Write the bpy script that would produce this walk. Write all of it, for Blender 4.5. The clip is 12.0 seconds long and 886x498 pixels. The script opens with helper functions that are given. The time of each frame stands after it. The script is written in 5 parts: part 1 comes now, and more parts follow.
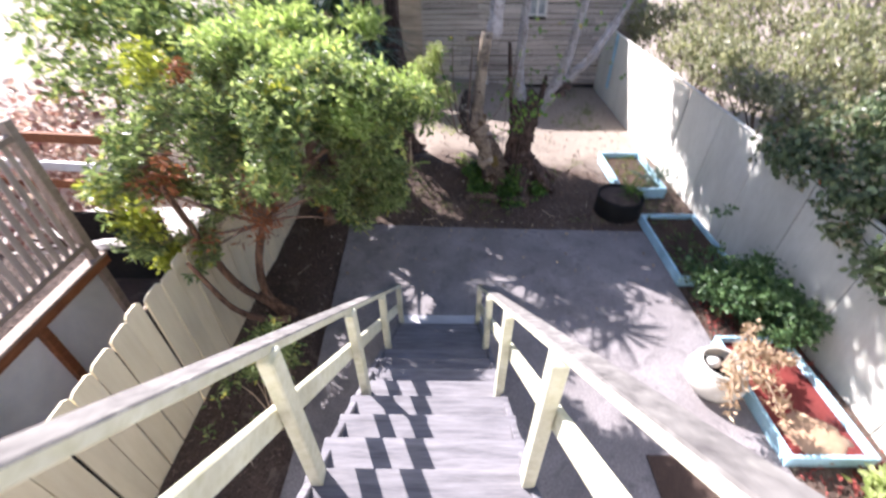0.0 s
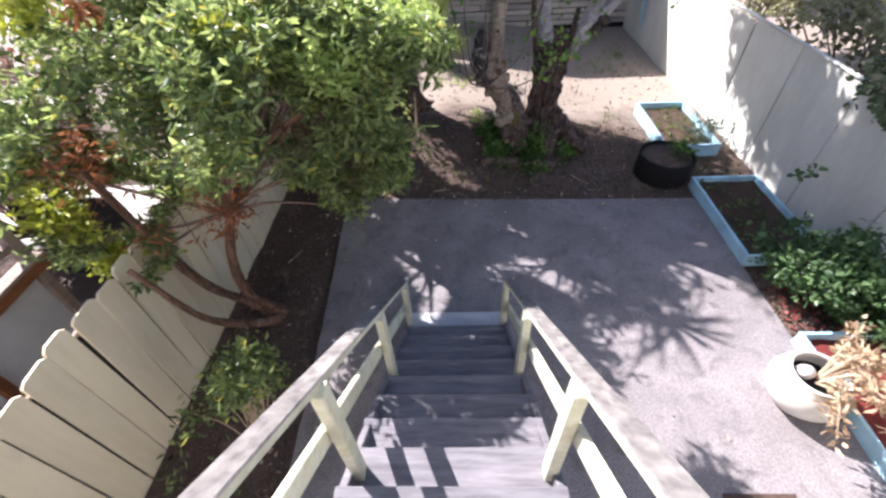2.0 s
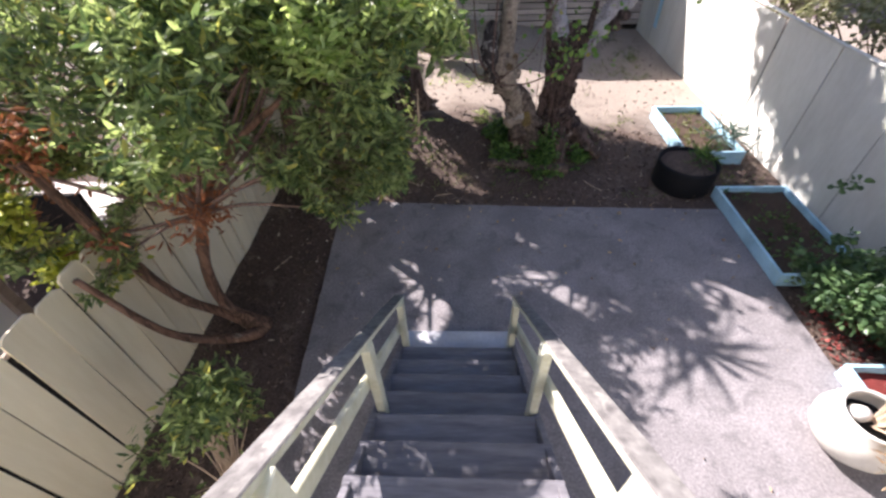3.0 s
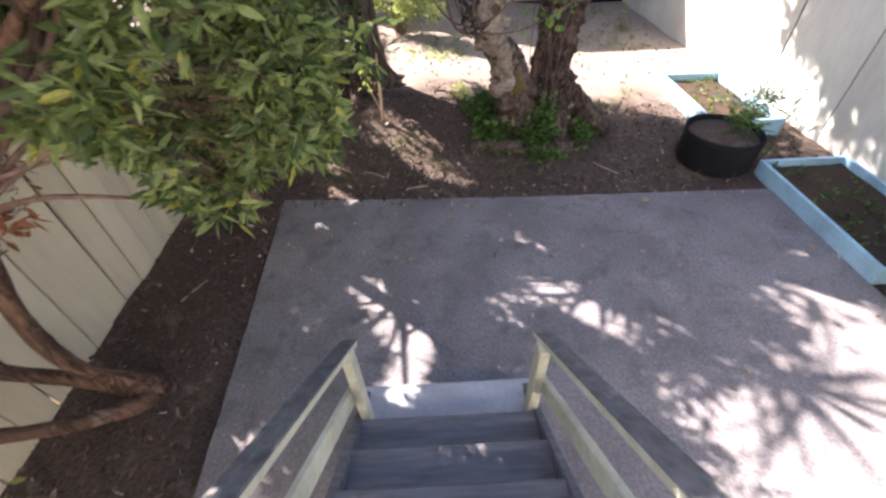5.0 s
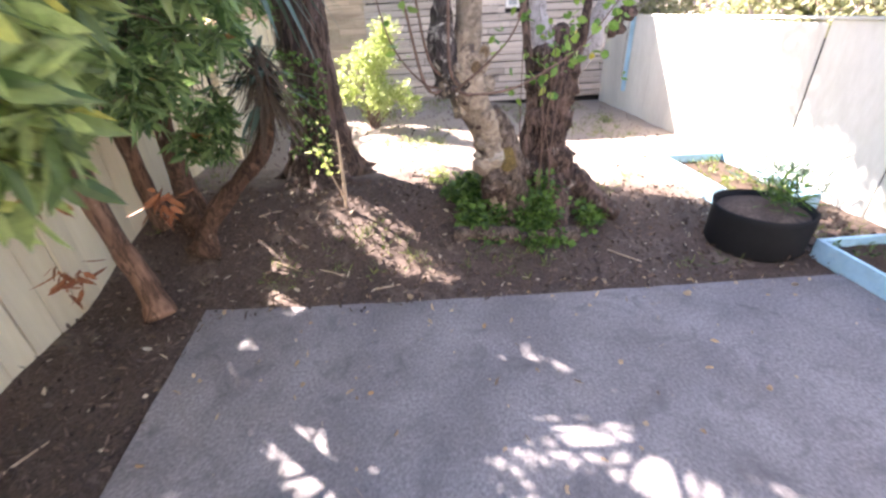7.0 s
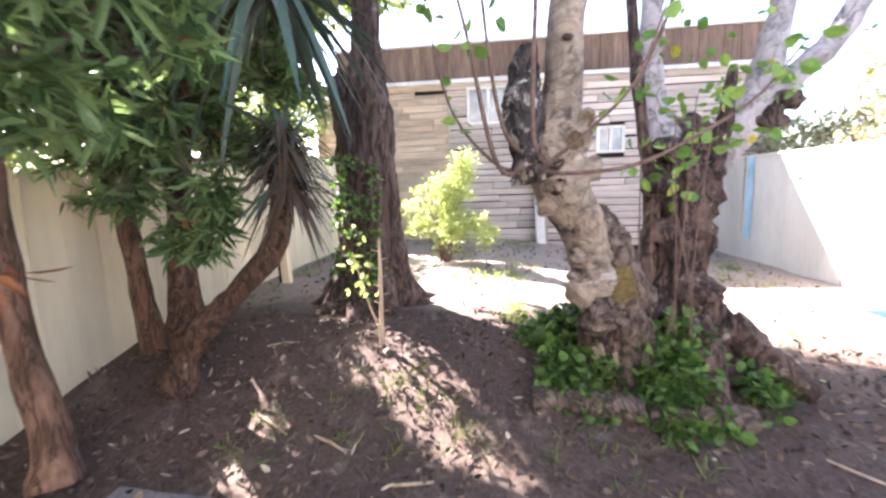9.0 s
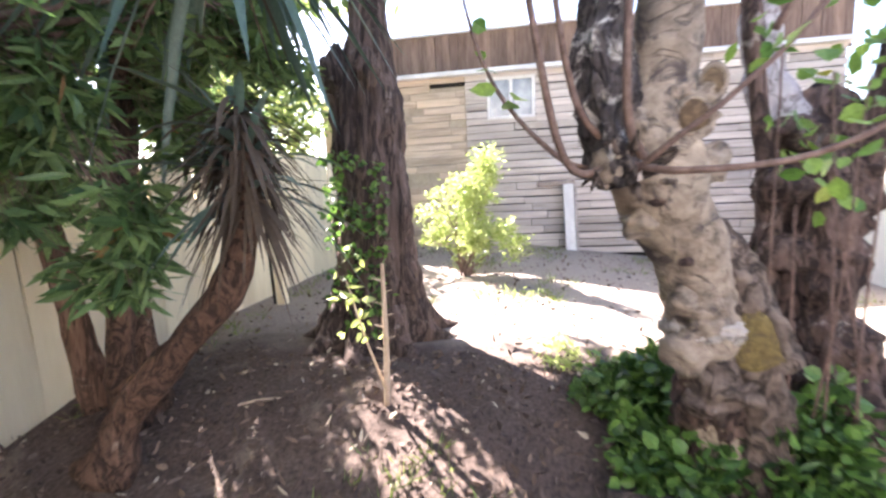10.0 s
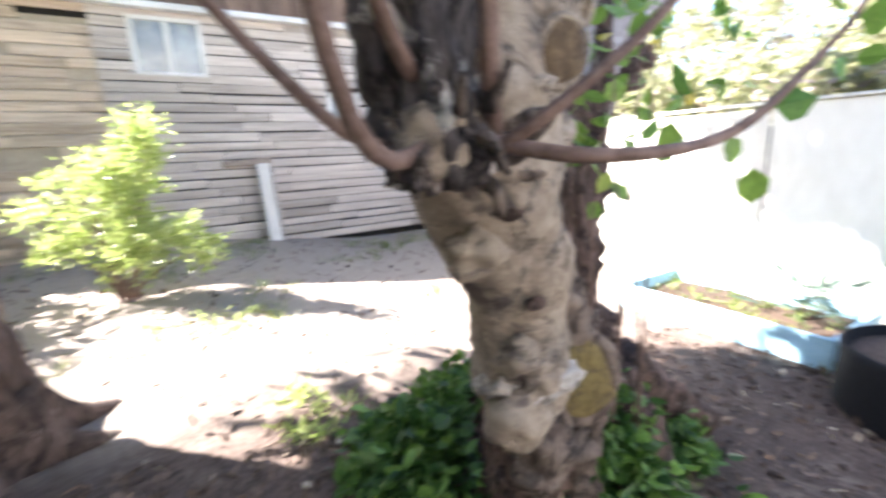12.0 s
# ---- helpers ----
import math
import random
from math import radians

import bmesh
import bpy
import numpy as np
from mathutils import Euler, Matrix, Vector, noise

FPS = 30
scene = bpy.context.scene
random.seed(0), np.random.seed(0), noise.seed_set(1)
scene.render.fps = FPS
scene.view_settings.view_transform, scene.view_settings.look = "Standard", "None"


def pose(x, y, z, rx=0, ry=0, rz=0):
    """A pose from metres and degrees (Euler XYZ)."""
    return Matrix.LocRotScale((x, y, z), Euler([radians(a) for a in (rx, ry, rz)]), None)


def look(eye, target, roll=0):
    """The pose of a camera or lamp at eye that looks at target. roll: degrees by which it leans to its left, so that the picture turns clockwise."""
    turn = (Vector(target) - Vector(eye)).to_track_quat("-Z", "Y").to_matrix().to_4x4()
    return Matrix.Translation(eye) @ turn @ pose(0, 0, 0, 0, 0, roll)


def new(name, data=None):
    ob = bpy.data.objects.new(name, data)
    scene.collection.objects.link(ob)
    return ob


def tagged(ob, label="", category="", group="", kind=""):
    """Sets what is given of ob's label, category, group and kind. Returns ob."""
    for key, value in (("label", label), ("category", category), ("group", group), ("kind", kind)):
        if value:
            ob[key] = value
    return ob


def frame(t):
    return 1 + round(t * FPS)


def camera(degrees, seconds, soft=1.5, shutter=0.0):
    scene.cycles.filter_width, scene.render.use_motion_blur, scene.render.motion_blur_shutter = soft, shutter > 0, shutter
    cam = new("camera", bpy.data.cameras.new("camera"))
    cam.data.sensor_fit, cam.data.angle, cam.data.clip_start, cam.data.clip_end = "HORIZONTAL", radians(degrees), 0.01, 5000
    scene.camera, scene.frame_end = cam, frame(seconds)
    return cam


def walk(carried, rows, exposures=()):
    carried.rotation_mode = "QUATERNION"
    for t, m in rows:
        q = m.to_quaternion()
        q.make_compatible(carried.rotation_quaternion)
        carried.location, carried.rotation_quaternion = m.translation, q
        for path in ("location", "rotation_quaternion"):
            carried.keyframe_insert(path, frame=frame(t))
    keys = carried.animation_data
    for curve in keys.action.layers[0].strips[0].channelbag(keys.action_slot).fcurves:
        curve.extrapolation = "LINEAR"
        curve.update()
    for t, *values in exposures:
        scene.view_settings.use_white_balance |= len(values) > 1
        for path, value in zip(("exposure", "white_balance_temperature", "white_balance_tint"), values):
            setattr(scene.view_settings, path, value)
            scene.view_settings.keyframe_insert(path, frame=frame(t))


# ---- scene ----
cam = camera(92.5, 12.0, 2.6, 0.5)
PATH = [
    (0, (1.243, 2.245, 4.73), (1.214, 3.807, 3.482), -0.4),
    (0.5, (1.189, 2.597, 4.716), (1.23, 4.01, 3.301), -1.4),
    (0.8, (1.182, 2.695, 4.659), (1.135, 4.145, 3.282), -4.0),
    (1, (1.224, 2.826, 4.633), (1.163, 4.261, 3.241), -3.0),
    (1.5, (1.215, 3.094, 4.48), (1.215, 4.52, 3.077), -4.2),
    (2, (1.18, 3.314, 4.249), (1.097, 4.747, 2.856), -3.5),
    (2.5, (1.197, 3.529, 4.088), (1.167, 4.949, 2.68), -3.8),
    (3, (1.146, 3.742, 3.937), (1.061, 5.188, 2.558), -2.2),
    (3.2, (1.164, 3.827, 3.841), (1.08, 5.252, 2.44), -1.8),
    (4.8, (1.123, 4.695, 2.966), (1.16, 6.199, 1.648), -2.2),
    (5, (1.115, 4.864, 2.91), (1.128, 6.328, 1.547), -2.6),
    (5.5, (1.118, 5.15, 2.699), (1.225, 6.684, 1.421), -2.7),
    (6, (1.103, 5.459, 2.471), (1.231, 7.044, 1.259), -1.1),
    (6.5, (1.154, 5.693, 2.301), (1.347, 7.367, 1.224), -1.7),
    (6.7, (1.179, 5.749, 2.272), (1.293, 7.449, 1.226), -2.5),
    (8.3, (1.373, 6.559, 1.617), (1.472, 8.454, 0.986), -3.3),
    (8.5, (1.363, 6.684, 1.602), (1.425, 8.588, 0.993), -3.0),
    (9, (1.342, 7.119, 1.527), (1.103, 9.084, 1.242), -2.0),
    (9.5, (1.262, 7.571, 1.537), (1.015, 9.534, 1.246), -2.2),
    (10, (1.182, 8.008, 1.56), (0.868, 9.963, 1.28), -2.8),
    (10.5, (1.101, 8.395, 1.6), (0.753, 10.339, 1.283), -1.2),
    (11, (1.023, 8.667, 1.605), (1.117, 10.635, 1.26), -2.3),
    (11.5, (1.038, 8.862, 1.606), (1.458, 10.77, 1.178), -2.8),
    (12, (1.179, 8.983, 1.596), (2.17, 10.662, 1.15), -2.6),
]
EXPOSURES = [(0.0, 1.8, 6050, 19), (3.0, 1.65, 6250, 19), (5.0, 2.42, 6700, 20), (6.5, 3.22, 6650, 21), (8.5, 3.45, 6500, 24), (9.5, 3.6, 6400, 22), (11.0, 3.55, 6350, 19), (12.0, 3.4, 6200, 14)]
walk(cam, [(t, look(eye, target, roll)) for t, eye, target, roll in PATH], EXPOSURES)

# ---- daylight ----
SUN = Vector((-0.87, 0.82, 1.0)).normalized()
world = bpy.data.worlds.new("sky")
scene.world = world
world.use_nodes = True
wn = world.node_tree.nodes
sky = wn.new("ShaderNodeTexSky")
sky.sky_type, sky.sun_disc = "NISHITA", False
sky.sun_elevation = math.asin(SUN.z)
sky.sun_rotation = math.atan2(SUN.x, SUN.y)
wn["Background"].inputs["Strength"].default_value = 0.07
world.node_tree.links.new(sky.outputs["Color"], wn["Background"].inputs["Color"])
sun_data = bpy.data.lights.new("sun", "SUN")
sun_data.energy, sun_data.angle, sun_data.color = 5.0, radians(0.55), (1.0, 0.94, 0.85)
sun = new("sun", sun_data)
sun.matrix_world = look(SUN * 60, (0, 0, 0))


# ---- materials ----
def ramp(nt, fac, stops):
    r = nt.nodes.new("ShaderNodeValToRGB")
    el = r.color_ramp.elements
    while len(el) < len(stops):
        el.new(0.5)
    for e, (p, c) in zip(el, stops):
        e.position, e.color = p, (*c, 1)
    nt.links.new(fac, r.inputs["Fac"])
    return r.outputs["Color"]


def noise_tex(nt, vec, scale, detail=6, rough=0.6, dist=0.0):
    n = nt.nodes.new("ShaderNodeTexNoise")
    n.inputs["Scale"].default_value = scale
    n.inputs["Detail"].default_value = detail
    n.inputs["Roughness"].default_value = rough
    n.inputs["Distortion"].default_value = dist
    nt.links.new(vec, n.inputs["Vector"])
    return n.outputs["Fac"]


def mix(nt, a, b, fac, mode="MIX"):
    m = nt.nodes.new("ShaderNodeMix")
    m.data_type, m.blend_type = "RGBA", mode
    for sock, val in ((m.inputs["A"], a), (m.inputs["B"], b)):
        if isinstance(val, tuple):
            sock.default_value = (*val, 1)
        else:
            nt.links.new(val, sock)
    if isinstance(fac, float):
        m.inputs["Factor"].default_value = fac
    else:
        nt.links.new(fac, m.inputs["Factor"])
    return m.outputs["Result"]


def surface(name, c1, c2, grain=30, patch=1.2, rough=0.8, bump=0.4, stretch=(1, 1, 1), stain=None, stain_at=0.6,
            vary=0.0, world_space=True, spec=0.3):
    """A matt or painted surface: grain between two colours, patches, stains, relief and a little change from piece to piece."""
    m = bpy.data.materials.new(name)
    m.use_nodes = True
    nt = m.node_tree
    bsdf = nt.nodes["Principled BSDF"]
    if world_space:
        pos = nt.nodes.new("ShaderNodeNewGeometry").outputs["Position"]
    else:
        pos = nt.nodes.new("ShaderNodeTexCoord").outputs["Object"]
    mp = nt.nodes.new("ShaderNodeMapping")
    mp.inputs["Scale"].default_value = stretch
    nt.links.new(pos, mp.inputs["Vector"])
    vec = mp.outputs["Vector"]
    if vary:
        info = nt.nodes.new("ShaderNodeObjectInfo")
        add = nt.nodes.new("ShaderNodeVectorMath")
        add.operation = "MULTIPLY_ADD"
        add.inputs[1].default_value = (1, 1, 1)
        sc = nt.nodes.new("ShaderNodeVectorMath")
        sc.operation = "SCALE"
        sc.inputs[0].default_value = (17, 31, 23)
        nt.links.new(info.outputs["Random"], sc.inputs["Scale"])
        nt.links.new(vec, add.inputs[0])
        nt.links.new(sc.outputs["Vector"], add.inputs[2])
        vec = add.outputs["Vector"]
    fine = noise_tex(nt, vec, grain, 8, 0.65)
    big = noise_tex(nt, vec, patch, 4, 0.55, 0.4)
    col = ramp(nt, fine, [(0.3, c1), (0.72, c2)])
    dim = ramp(nt, big, [(0.3, (0.72, 0.71, 0.7)), (0.7, (1.08, 1.07, 1.06))])
    col = mix(nt, col, dim, 1.0, "MULTIPLY")
    if stain:
        st = noise_tex(nt, vec, patch * 2.3, 7, 0.7, 0.8)
        mask = ramp(nt, st, [(stain_at - 0.08, (0, 0, 0)), (stain_at + 0.14, (1, 1, 1))])
        col = mix(nt, col, stain, mask)
    if vary:
        hsv = nt.nodes.new("ShaderNodeHueSaturation")
        ma = nt.nodes.new("ShaderNodeMath")
        ma.operation = "MULTIPLY_ADD"
        ma.inputs[1].default_value = vary
        ma.inputs[2].default_value = 1 - vary / 2
        nt.links.new(info.outputs["Random"], ma.inputs[0])
        nt.links.new(ma.outputs[0], hsv.inputs["Value"])
        nt.links.new(col, hsv.inputs["Color"])
        col = hsv.outputs["Color"]
    nt.links.new(col, bsdf.inputs["Base Color"])
    rr = nt.nodes.new("ShaderNodeMapRange")
    rr.inputs["To Min"].default_value = max(0.05, rough - 0.15)
    rr.inputs["To Max"].default_value = min(1.0, rough + 0.12)
    nt.links.new(big, rr.inputs["Value"])
    nt.links.new(rr.outputs["Result"], bsdf.inputs["Roughness"])
    bsdf.inputs["Specular IOR Level"].default_value = spec
    if bump:
        bp = nt.nodes.new("ShaderNodeBump")
        bp.inputs["Strength"].default_value = bump
        bp.inputs["Distance"].default_value = 0.01
        nt.links.new(fine, bp.inputs["Height"])
        nt.links.new(bp.outputs["Normal"], bsdf.inputs["Normal"])
    return m


def bark(name, c1, c2, crack, flake, grain=24, crack_scale=7, flake_scale=6, flake_at=0.6, stretch=(1, 1, 0.3), deep=0.02, crack_w=0.05, crack_mix=0.8):
    """Bark: grain between two colours, dark fissures, pale or dark flakes with sharp rims, and relief from all three."""
    m = bpy.data.materials.new(name)
    m.use_nodes = True
    nt = m.node_tree
    bsdf = nt.nodes["Principled BSDF"]
    pos = nt.nodes.new("ShaderNodeNewGeometry").outputs["Position"]
    mp = nt.nodes.new("ShaderNodeMapping")
    mp.inputs["Scale"].default_value = stretch
    nt.links.new(pos, mp.inputs["Vector"])
    vec = mp.outputs["Vector"]
    fine = noise_tex(nt, vec, grain, 9, 0.7)
    lines = noise_tex(nt, vec, crack_scale, 5, 0.6, 1.2)
    spots = noise_tex(nt, pos, flake_scale, 6, 0.62, 0.6)
    tone = noise_tex(nt, pos, 2.2, 3, 0.5)
    col = ramp(nt, fine, [(0.3, c1), (0.7, c2)])
    col = mix(nt, col, ramp(nt, tone, [(0.3, (0.66, 0.64, 0.62)), (0.7, (1.12, 1.1, 1.08))]), 1.0, "MULTIPLY")
    col = mix(nt, col, flake, ramp(nt, spots, [(flake_at - 0.03, (0, 0, 0)), (flake_at + 0.05, (1, 1, 1))]))
    gap = ramp(nt, lines, [(0.5 - crack_w, (0, 0, 0)), (0.5, (crack_mix,) * 3), (0.5 + crack_w, (0, 0, 0))])
    col = mix(nt, col, crack, gap)
    nt.links.new(col, bsdf.inputs["Base Color"])
    bsdf.inputs["Roughness"].default_value = 0.85
    bsdf.inputs["Specular IOR Level"].default_value = 0.25
    height = mix(nt, mix(nt, fine, lines, 0.45), (0.0, 0.0, 0.0), gap)
    bp = nt.nodes.new("ShaderNodeBump")
    bp.inputs["Strength"].default_value = 0.9
    bp.inputs["Distance"].default_value = deep
    nt.links.new(height, bp.inputs["Height"])
    nt.links.new(bp.outputs["Normal"], bsdf.inputs["Normal"])
    return m


def leafy(name, dark, light, glow=0.35, rough=0.42, dry=None, dry_at=0.94):
    """Leaves: each one its own shade, with light coming through."""
    m = bpy.data.materials.new(name)
    m.use_nodes = True
    nt = m.node_tree
    bsdf = nt.nodes["Principled BSDF"]
    geo = nt.nodes.new("ShaderNodeNewGeometry")
    mid = tuple((a + b) / 2 for a, b in zip(dark, light))
    stops = [(0.0, dark), (0.55, mid), (0.9, light)]
    if dry:
        stops += [(dry_at, light), (dry_at + 0.01, dry)]
    col = ramp(nt, geo.outputs["Random Per Island"], stops)
    veins = noise_tex(nt, geo.outputs["Position"], 60, 3, 0.6)
    col = mix(nt, col, ramp(nt, veins, [(0.3, (0.75, 0.75, 0.75)), (0.7, (1.15, 1.15, 1.1))]), 1.0, "MULTIPLY")
    nt.links.new(col, bsdf.inputs["Base Color"])
    bsdf.inputs["Roughness"].default_value = rough
    bsdf.inputs["Specular IOR Level"].default_value = 0.45
    tr = nt.nodes.new("ShaderNodeBsdfTranslucent")
    nt.links.new(mix(nt, col, (1.0, 1.0, 0.35), 0.25, "MULTIPLY"), tr.inputs["Color"])
    ms = nt.nodes.new("ShaderNodeMixShader")
    ms.inputs["Fac"].default_value = glow
    nt.links.new(bsdf.outputs["BSDF"], ms.inputs[1])
    nt.links.new(tr.outputs["BSDF"], ms.inputs[2])
    nt.links.new(ms.outputs["Shader"], nt.nodes["Material Output"].inputs["Surface"])
    return m


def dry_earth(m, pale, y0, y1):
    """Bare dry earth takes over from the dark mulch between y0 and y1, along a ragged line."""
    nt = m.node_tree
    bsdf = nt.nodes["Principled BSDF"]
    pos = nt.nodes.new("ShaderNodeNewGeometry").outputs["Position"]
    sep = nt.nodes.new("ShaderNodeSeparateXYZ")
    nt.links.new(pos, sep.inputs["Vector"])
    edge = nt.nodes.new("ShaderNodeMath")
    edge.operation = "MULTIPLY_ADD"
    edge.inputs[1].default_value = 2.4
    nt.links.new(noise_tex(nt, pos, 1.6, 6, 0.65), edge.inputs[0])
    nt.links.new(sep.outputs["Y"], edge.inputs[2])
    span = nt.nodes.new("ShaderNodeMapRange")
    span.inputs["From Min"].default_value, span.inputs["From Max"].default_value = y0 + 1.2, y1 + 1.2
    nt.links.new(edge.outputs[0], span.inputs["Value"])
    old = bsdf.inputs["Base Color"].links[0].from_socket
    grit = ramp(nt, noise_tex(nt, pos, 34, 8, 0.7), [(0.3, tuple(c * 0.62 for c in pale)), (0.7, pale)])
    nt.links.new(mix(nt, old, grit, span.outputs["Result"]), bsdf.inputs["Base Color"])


M = {}
M["concrete"] = surface("concrete", (0.15, 0.138, 0.146), (0.36, 0.335, 0.348), 45, 1.7, 0.85, 0.4, stain=(0.12, 0.11, 0.115), stain_at=0.6)
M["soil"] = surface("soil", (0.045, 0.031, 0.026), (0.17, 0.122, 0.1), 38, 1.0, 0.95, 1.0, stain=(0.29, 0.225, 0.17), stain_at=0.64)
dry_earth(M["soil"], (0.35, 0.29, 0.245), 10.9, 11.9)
M["bed_soil"] = surface("bed_soil", (0.035, 0.022, 0.016), (0.12, 0.08, 0.055), 60, 2.0, 0.95, 1.0)
M["chips"] = leafy("chips", (0.045, 0.027, 0.02), (0.2, 0.14, 0.11), 0.0, 0.85, dry=(0.5, 0.42, 0.33), dry_at=0.955)
M["red_mulch"] = surface("red_mulch", (0.09, 0.016, 0.014), (0.25, 0.045, 0.04), 70, 3.0, 0.9, 1.0)
M["red_chips"] = leafy("red_chips", (0.1, 0.018, 0.015), (0.32, 0.07, 0.06), 0.0, 0.85)
M["sand"] = surface("sand", (0.36, 0.23, 0.15), (0.55, 0.38, 0.26), 70, 3.0, 0.9, 0.8)
M["cream"] = surface("cream", (0.79, 0.695, 0.49), (0.87, 0.785, 0.585), 16, 0.8, 0.7, 0.25, stretch=(1, 1, 0.15), stain=(0.6, 0.53, 0.42), stain_at=0.7, vary=0.08)
M["cream_panel"] = surface("cream_panel", (0.7, 0.69, 0.63), (0.8, 0.79, 0.74), 14, 0.6, 0.65, 0.18, stretch=(1, 1, 0.35), stain=(0.6, 0.58, 0.5), stain_at=0.68, vary=0.06)
M["blue"] = surface("blue", (0.36, 0.62, 0.8), (0.48, 0.74, 0.88), 25, 2.0, 0.55, 0.2, stain=(0.62, 0.76, 0.82), stain_at=0.66, vary=0.08)
M["rail"] = surface("rail", (0.62, 0.6, 0.42), (0.8, 0.79, 0.66), 22, 1.6, 0.6, 0.3, stain=(0.42, 0.42, 0.22), stain_at=0.66, vary=0.1)
M["rail_worn"] = surface("rail_worn", (0.11, 0.1, 0.1), (0.3, 0.285, 0.27), 20, 2.2, 0.8, 0.6, stretch=(1, 0.25, 1), stain=(0.5, 0.48, 0.42), stain_at=0.64, vary=0.1)
M["tread"] = surface("tread", (0.115, 0.11, 0.125), (0.27, 0.26, 0.285), 26, 1.6, 0.75, 0.4, stretch=(0.12, 1, 1), stain=(0.13, 0.125, 0.135), stain_at=0.64, vary=0.16)
M["pale_step"] = surface("pale_step", (0.52, 0.52, 0.56), (0.66, 0.66, 0.7), 30, 1.6, 0.7, 0.2, stain=(0.4, 0.4, 0.43), stain_at=0.68)
M["siding"] = surface("siding", (0.46, 0.4, 0.375), (0.7, 0.64, 0.61), 12, 1.6, 0.85, 0.8, stretch=(0.1, 1, 1.6), stain=(0.2, 0.16, 0.14), stain_at=0.64, vary=0.4)
M["siding_tan"] = surface("siding_tan", (0.46, 0.36, 0.28), (0.7, 0.58, 0.48), 14, 1.8, 0.85, 0.8, stretch=(0.12, 1, 1.6), stain=(0.24, 0.18, 0.14), stain_at=0.6, vary=0.4)
M["paving"] = surface("paving", (0.5, 0.46, 0.44), (0.66, 0.62, 0.6), 30, 1.2, 0.85, 0.3, stain=(0.4, 0.36, 0.34), stain_at=0.62)
M["mat_brown"] = surface("mat_brown", (0.05, 0.032, 0.026), (0.12, 0.08, 0.066), 60, 3.0, 0.9, 0.6)
M["plaster"] = surface("plaster", (0.42, 0.34, 0.26), (0.54, 0.46, 0.37), 14, 1.2, 0.85, 0.4, stain=(0.3, 0.25, 0.19), stain_at=0.62)
M["brown_board"] = surface("brown_board", (0.15, 0.09, 0.065), (0.3, 0.2, 0.15), 20, 1.3, 0.8, 0.5, stretch=(1, 1, 0.12), vary=0.4)
M["white_wood"] = surface("white_wood", (0.66, 0.65, 0.66), (0.8, 0.79, 0.79), 20, 1.5, 0.6, 0.3, stain=(0.5, 0.47, 0.44), stain_at=0.66)
M["white_sheet"] = surface("white_sheet", (0.74, 0.77, 0.84), (0.82, 0.84, 0.88), 9, 0.9, 0.5, 0.1)
M["rust_wood"] = surface("rust_wood", (0.17, 0.06, 0.028), (0.34, 0.14, 0.065), 22, 1.4, 0.75, 0.5, stretch=(1, 0.2, 1), vary=0.2)
M["grey_wood"] = surface("grey_wood", (0.22, 0.17, 0.145), (0.4, 0.33, 0.29), 22, 1.4, 0.8, 0.5, stretch=(1, 0.2, 1), vary=0.2)
M["pale_slat"] = surface("pale_slat", (0.36, 0.3, 0.28), (0.56, 0.48, 0.45), 24, 2.0, 0.8, 0.5, stretch=(1, 1, 0.2), stain=(0.22, 0.17, 0.15), stain_at=0.64, vary=0.3)
M["fabric"] = surface("fabric", (0.006, 0.006, 0.007), (0.02, 0.02, 0.022), 120, 2.0, 0.9, 0.4)
M["glazed"] = surface("glazed", (0.66, 0.64, 0.58), (0.76, 0.74, 0.69), 18, 2.0, 0.35, 0.05, spec=0.5)
M["stone"] = surface("stone", (0.6, 0.58, 0.55), (0.74, 0.72, 0.69), 30, 3.0, 0.7, 0.4)
M["dark_bark"] = bark("dark_bark", (0.05, 0.033, 0.028), (0.2, 0.145, 0.125), (0.012, 0.008, 0.007), (0.27, 0.22, 0.2), 30, 9, 5, 0.64, (1, 1, 0.14), 0.04, 0.07)
M["pale_bark"] = bark("pale_bark", (0.19, 0.148, 0.115), (0.46, 0.385, 0.31), (0.1, 0.075, 0.06), (0.1, 0.08, 0.072), 16, 4.0, 6.5, 0.575, (1, 1, 1.4), 0.02, 0.016, 0.65)
M["grey_bark"] = bark("grey_bark", (0.3, 0.28, 0.29), (0.54, 0.51, 0.53), (0.13, 0.11, 0.1), (0.17, 0.14, 0.13), 18, 6, 8, 0.64, (1, 1, 0.7), 0.015, 0.03)
M["old_bark"] = bark("old_bark", (0.06, 0.038, 0.032), (0.24, 0.165, 0.14), (0.012, 0.008, 0.007), (0.38, 0.33, 0.3), 24, 9, 7, 0.63, (1, 1, 0.35), 0.04, 0.08)
M["dull_bark"] = bark("dull_bark", (0.07, 0.05, 0.042), (0.27, 0.21, 0.17), (0.022, 0.016, 0.013), (0.42, 0.37, 0.33), 18, 8, 9, 0.66, (1, 1, 0.8), 0.03, 0.06)
M["stub_bark"] = bark("stub_bark", (0.03, 0.024, 0.024), (0.17, 0.145, 0.14), (0.012, 0.009, 0.009), (0.6, 0.55, 0.5), 26, 11, 8, 0.57, (1, 1, 0.4), 0.03, 0.05)
M["wound"] = surface("wound", (0.1, 0.068, 0.04), (0.27, 0.19, 0.115), 30, 9.0, 0.9, 0.8, stain=(0.05, 0.036, 0.028), stain_at=0.54)
M["collar"] = bark("collar", (0.3, 0.27, 0.25), (0.6, 0.56, 0.52), (0.12, 0.095, 0.08), (0.2, 0.16, 0.14), 16, 6, 9, 0.64, (1, 1, 1.6), 0.015, 0.03, 0.6)
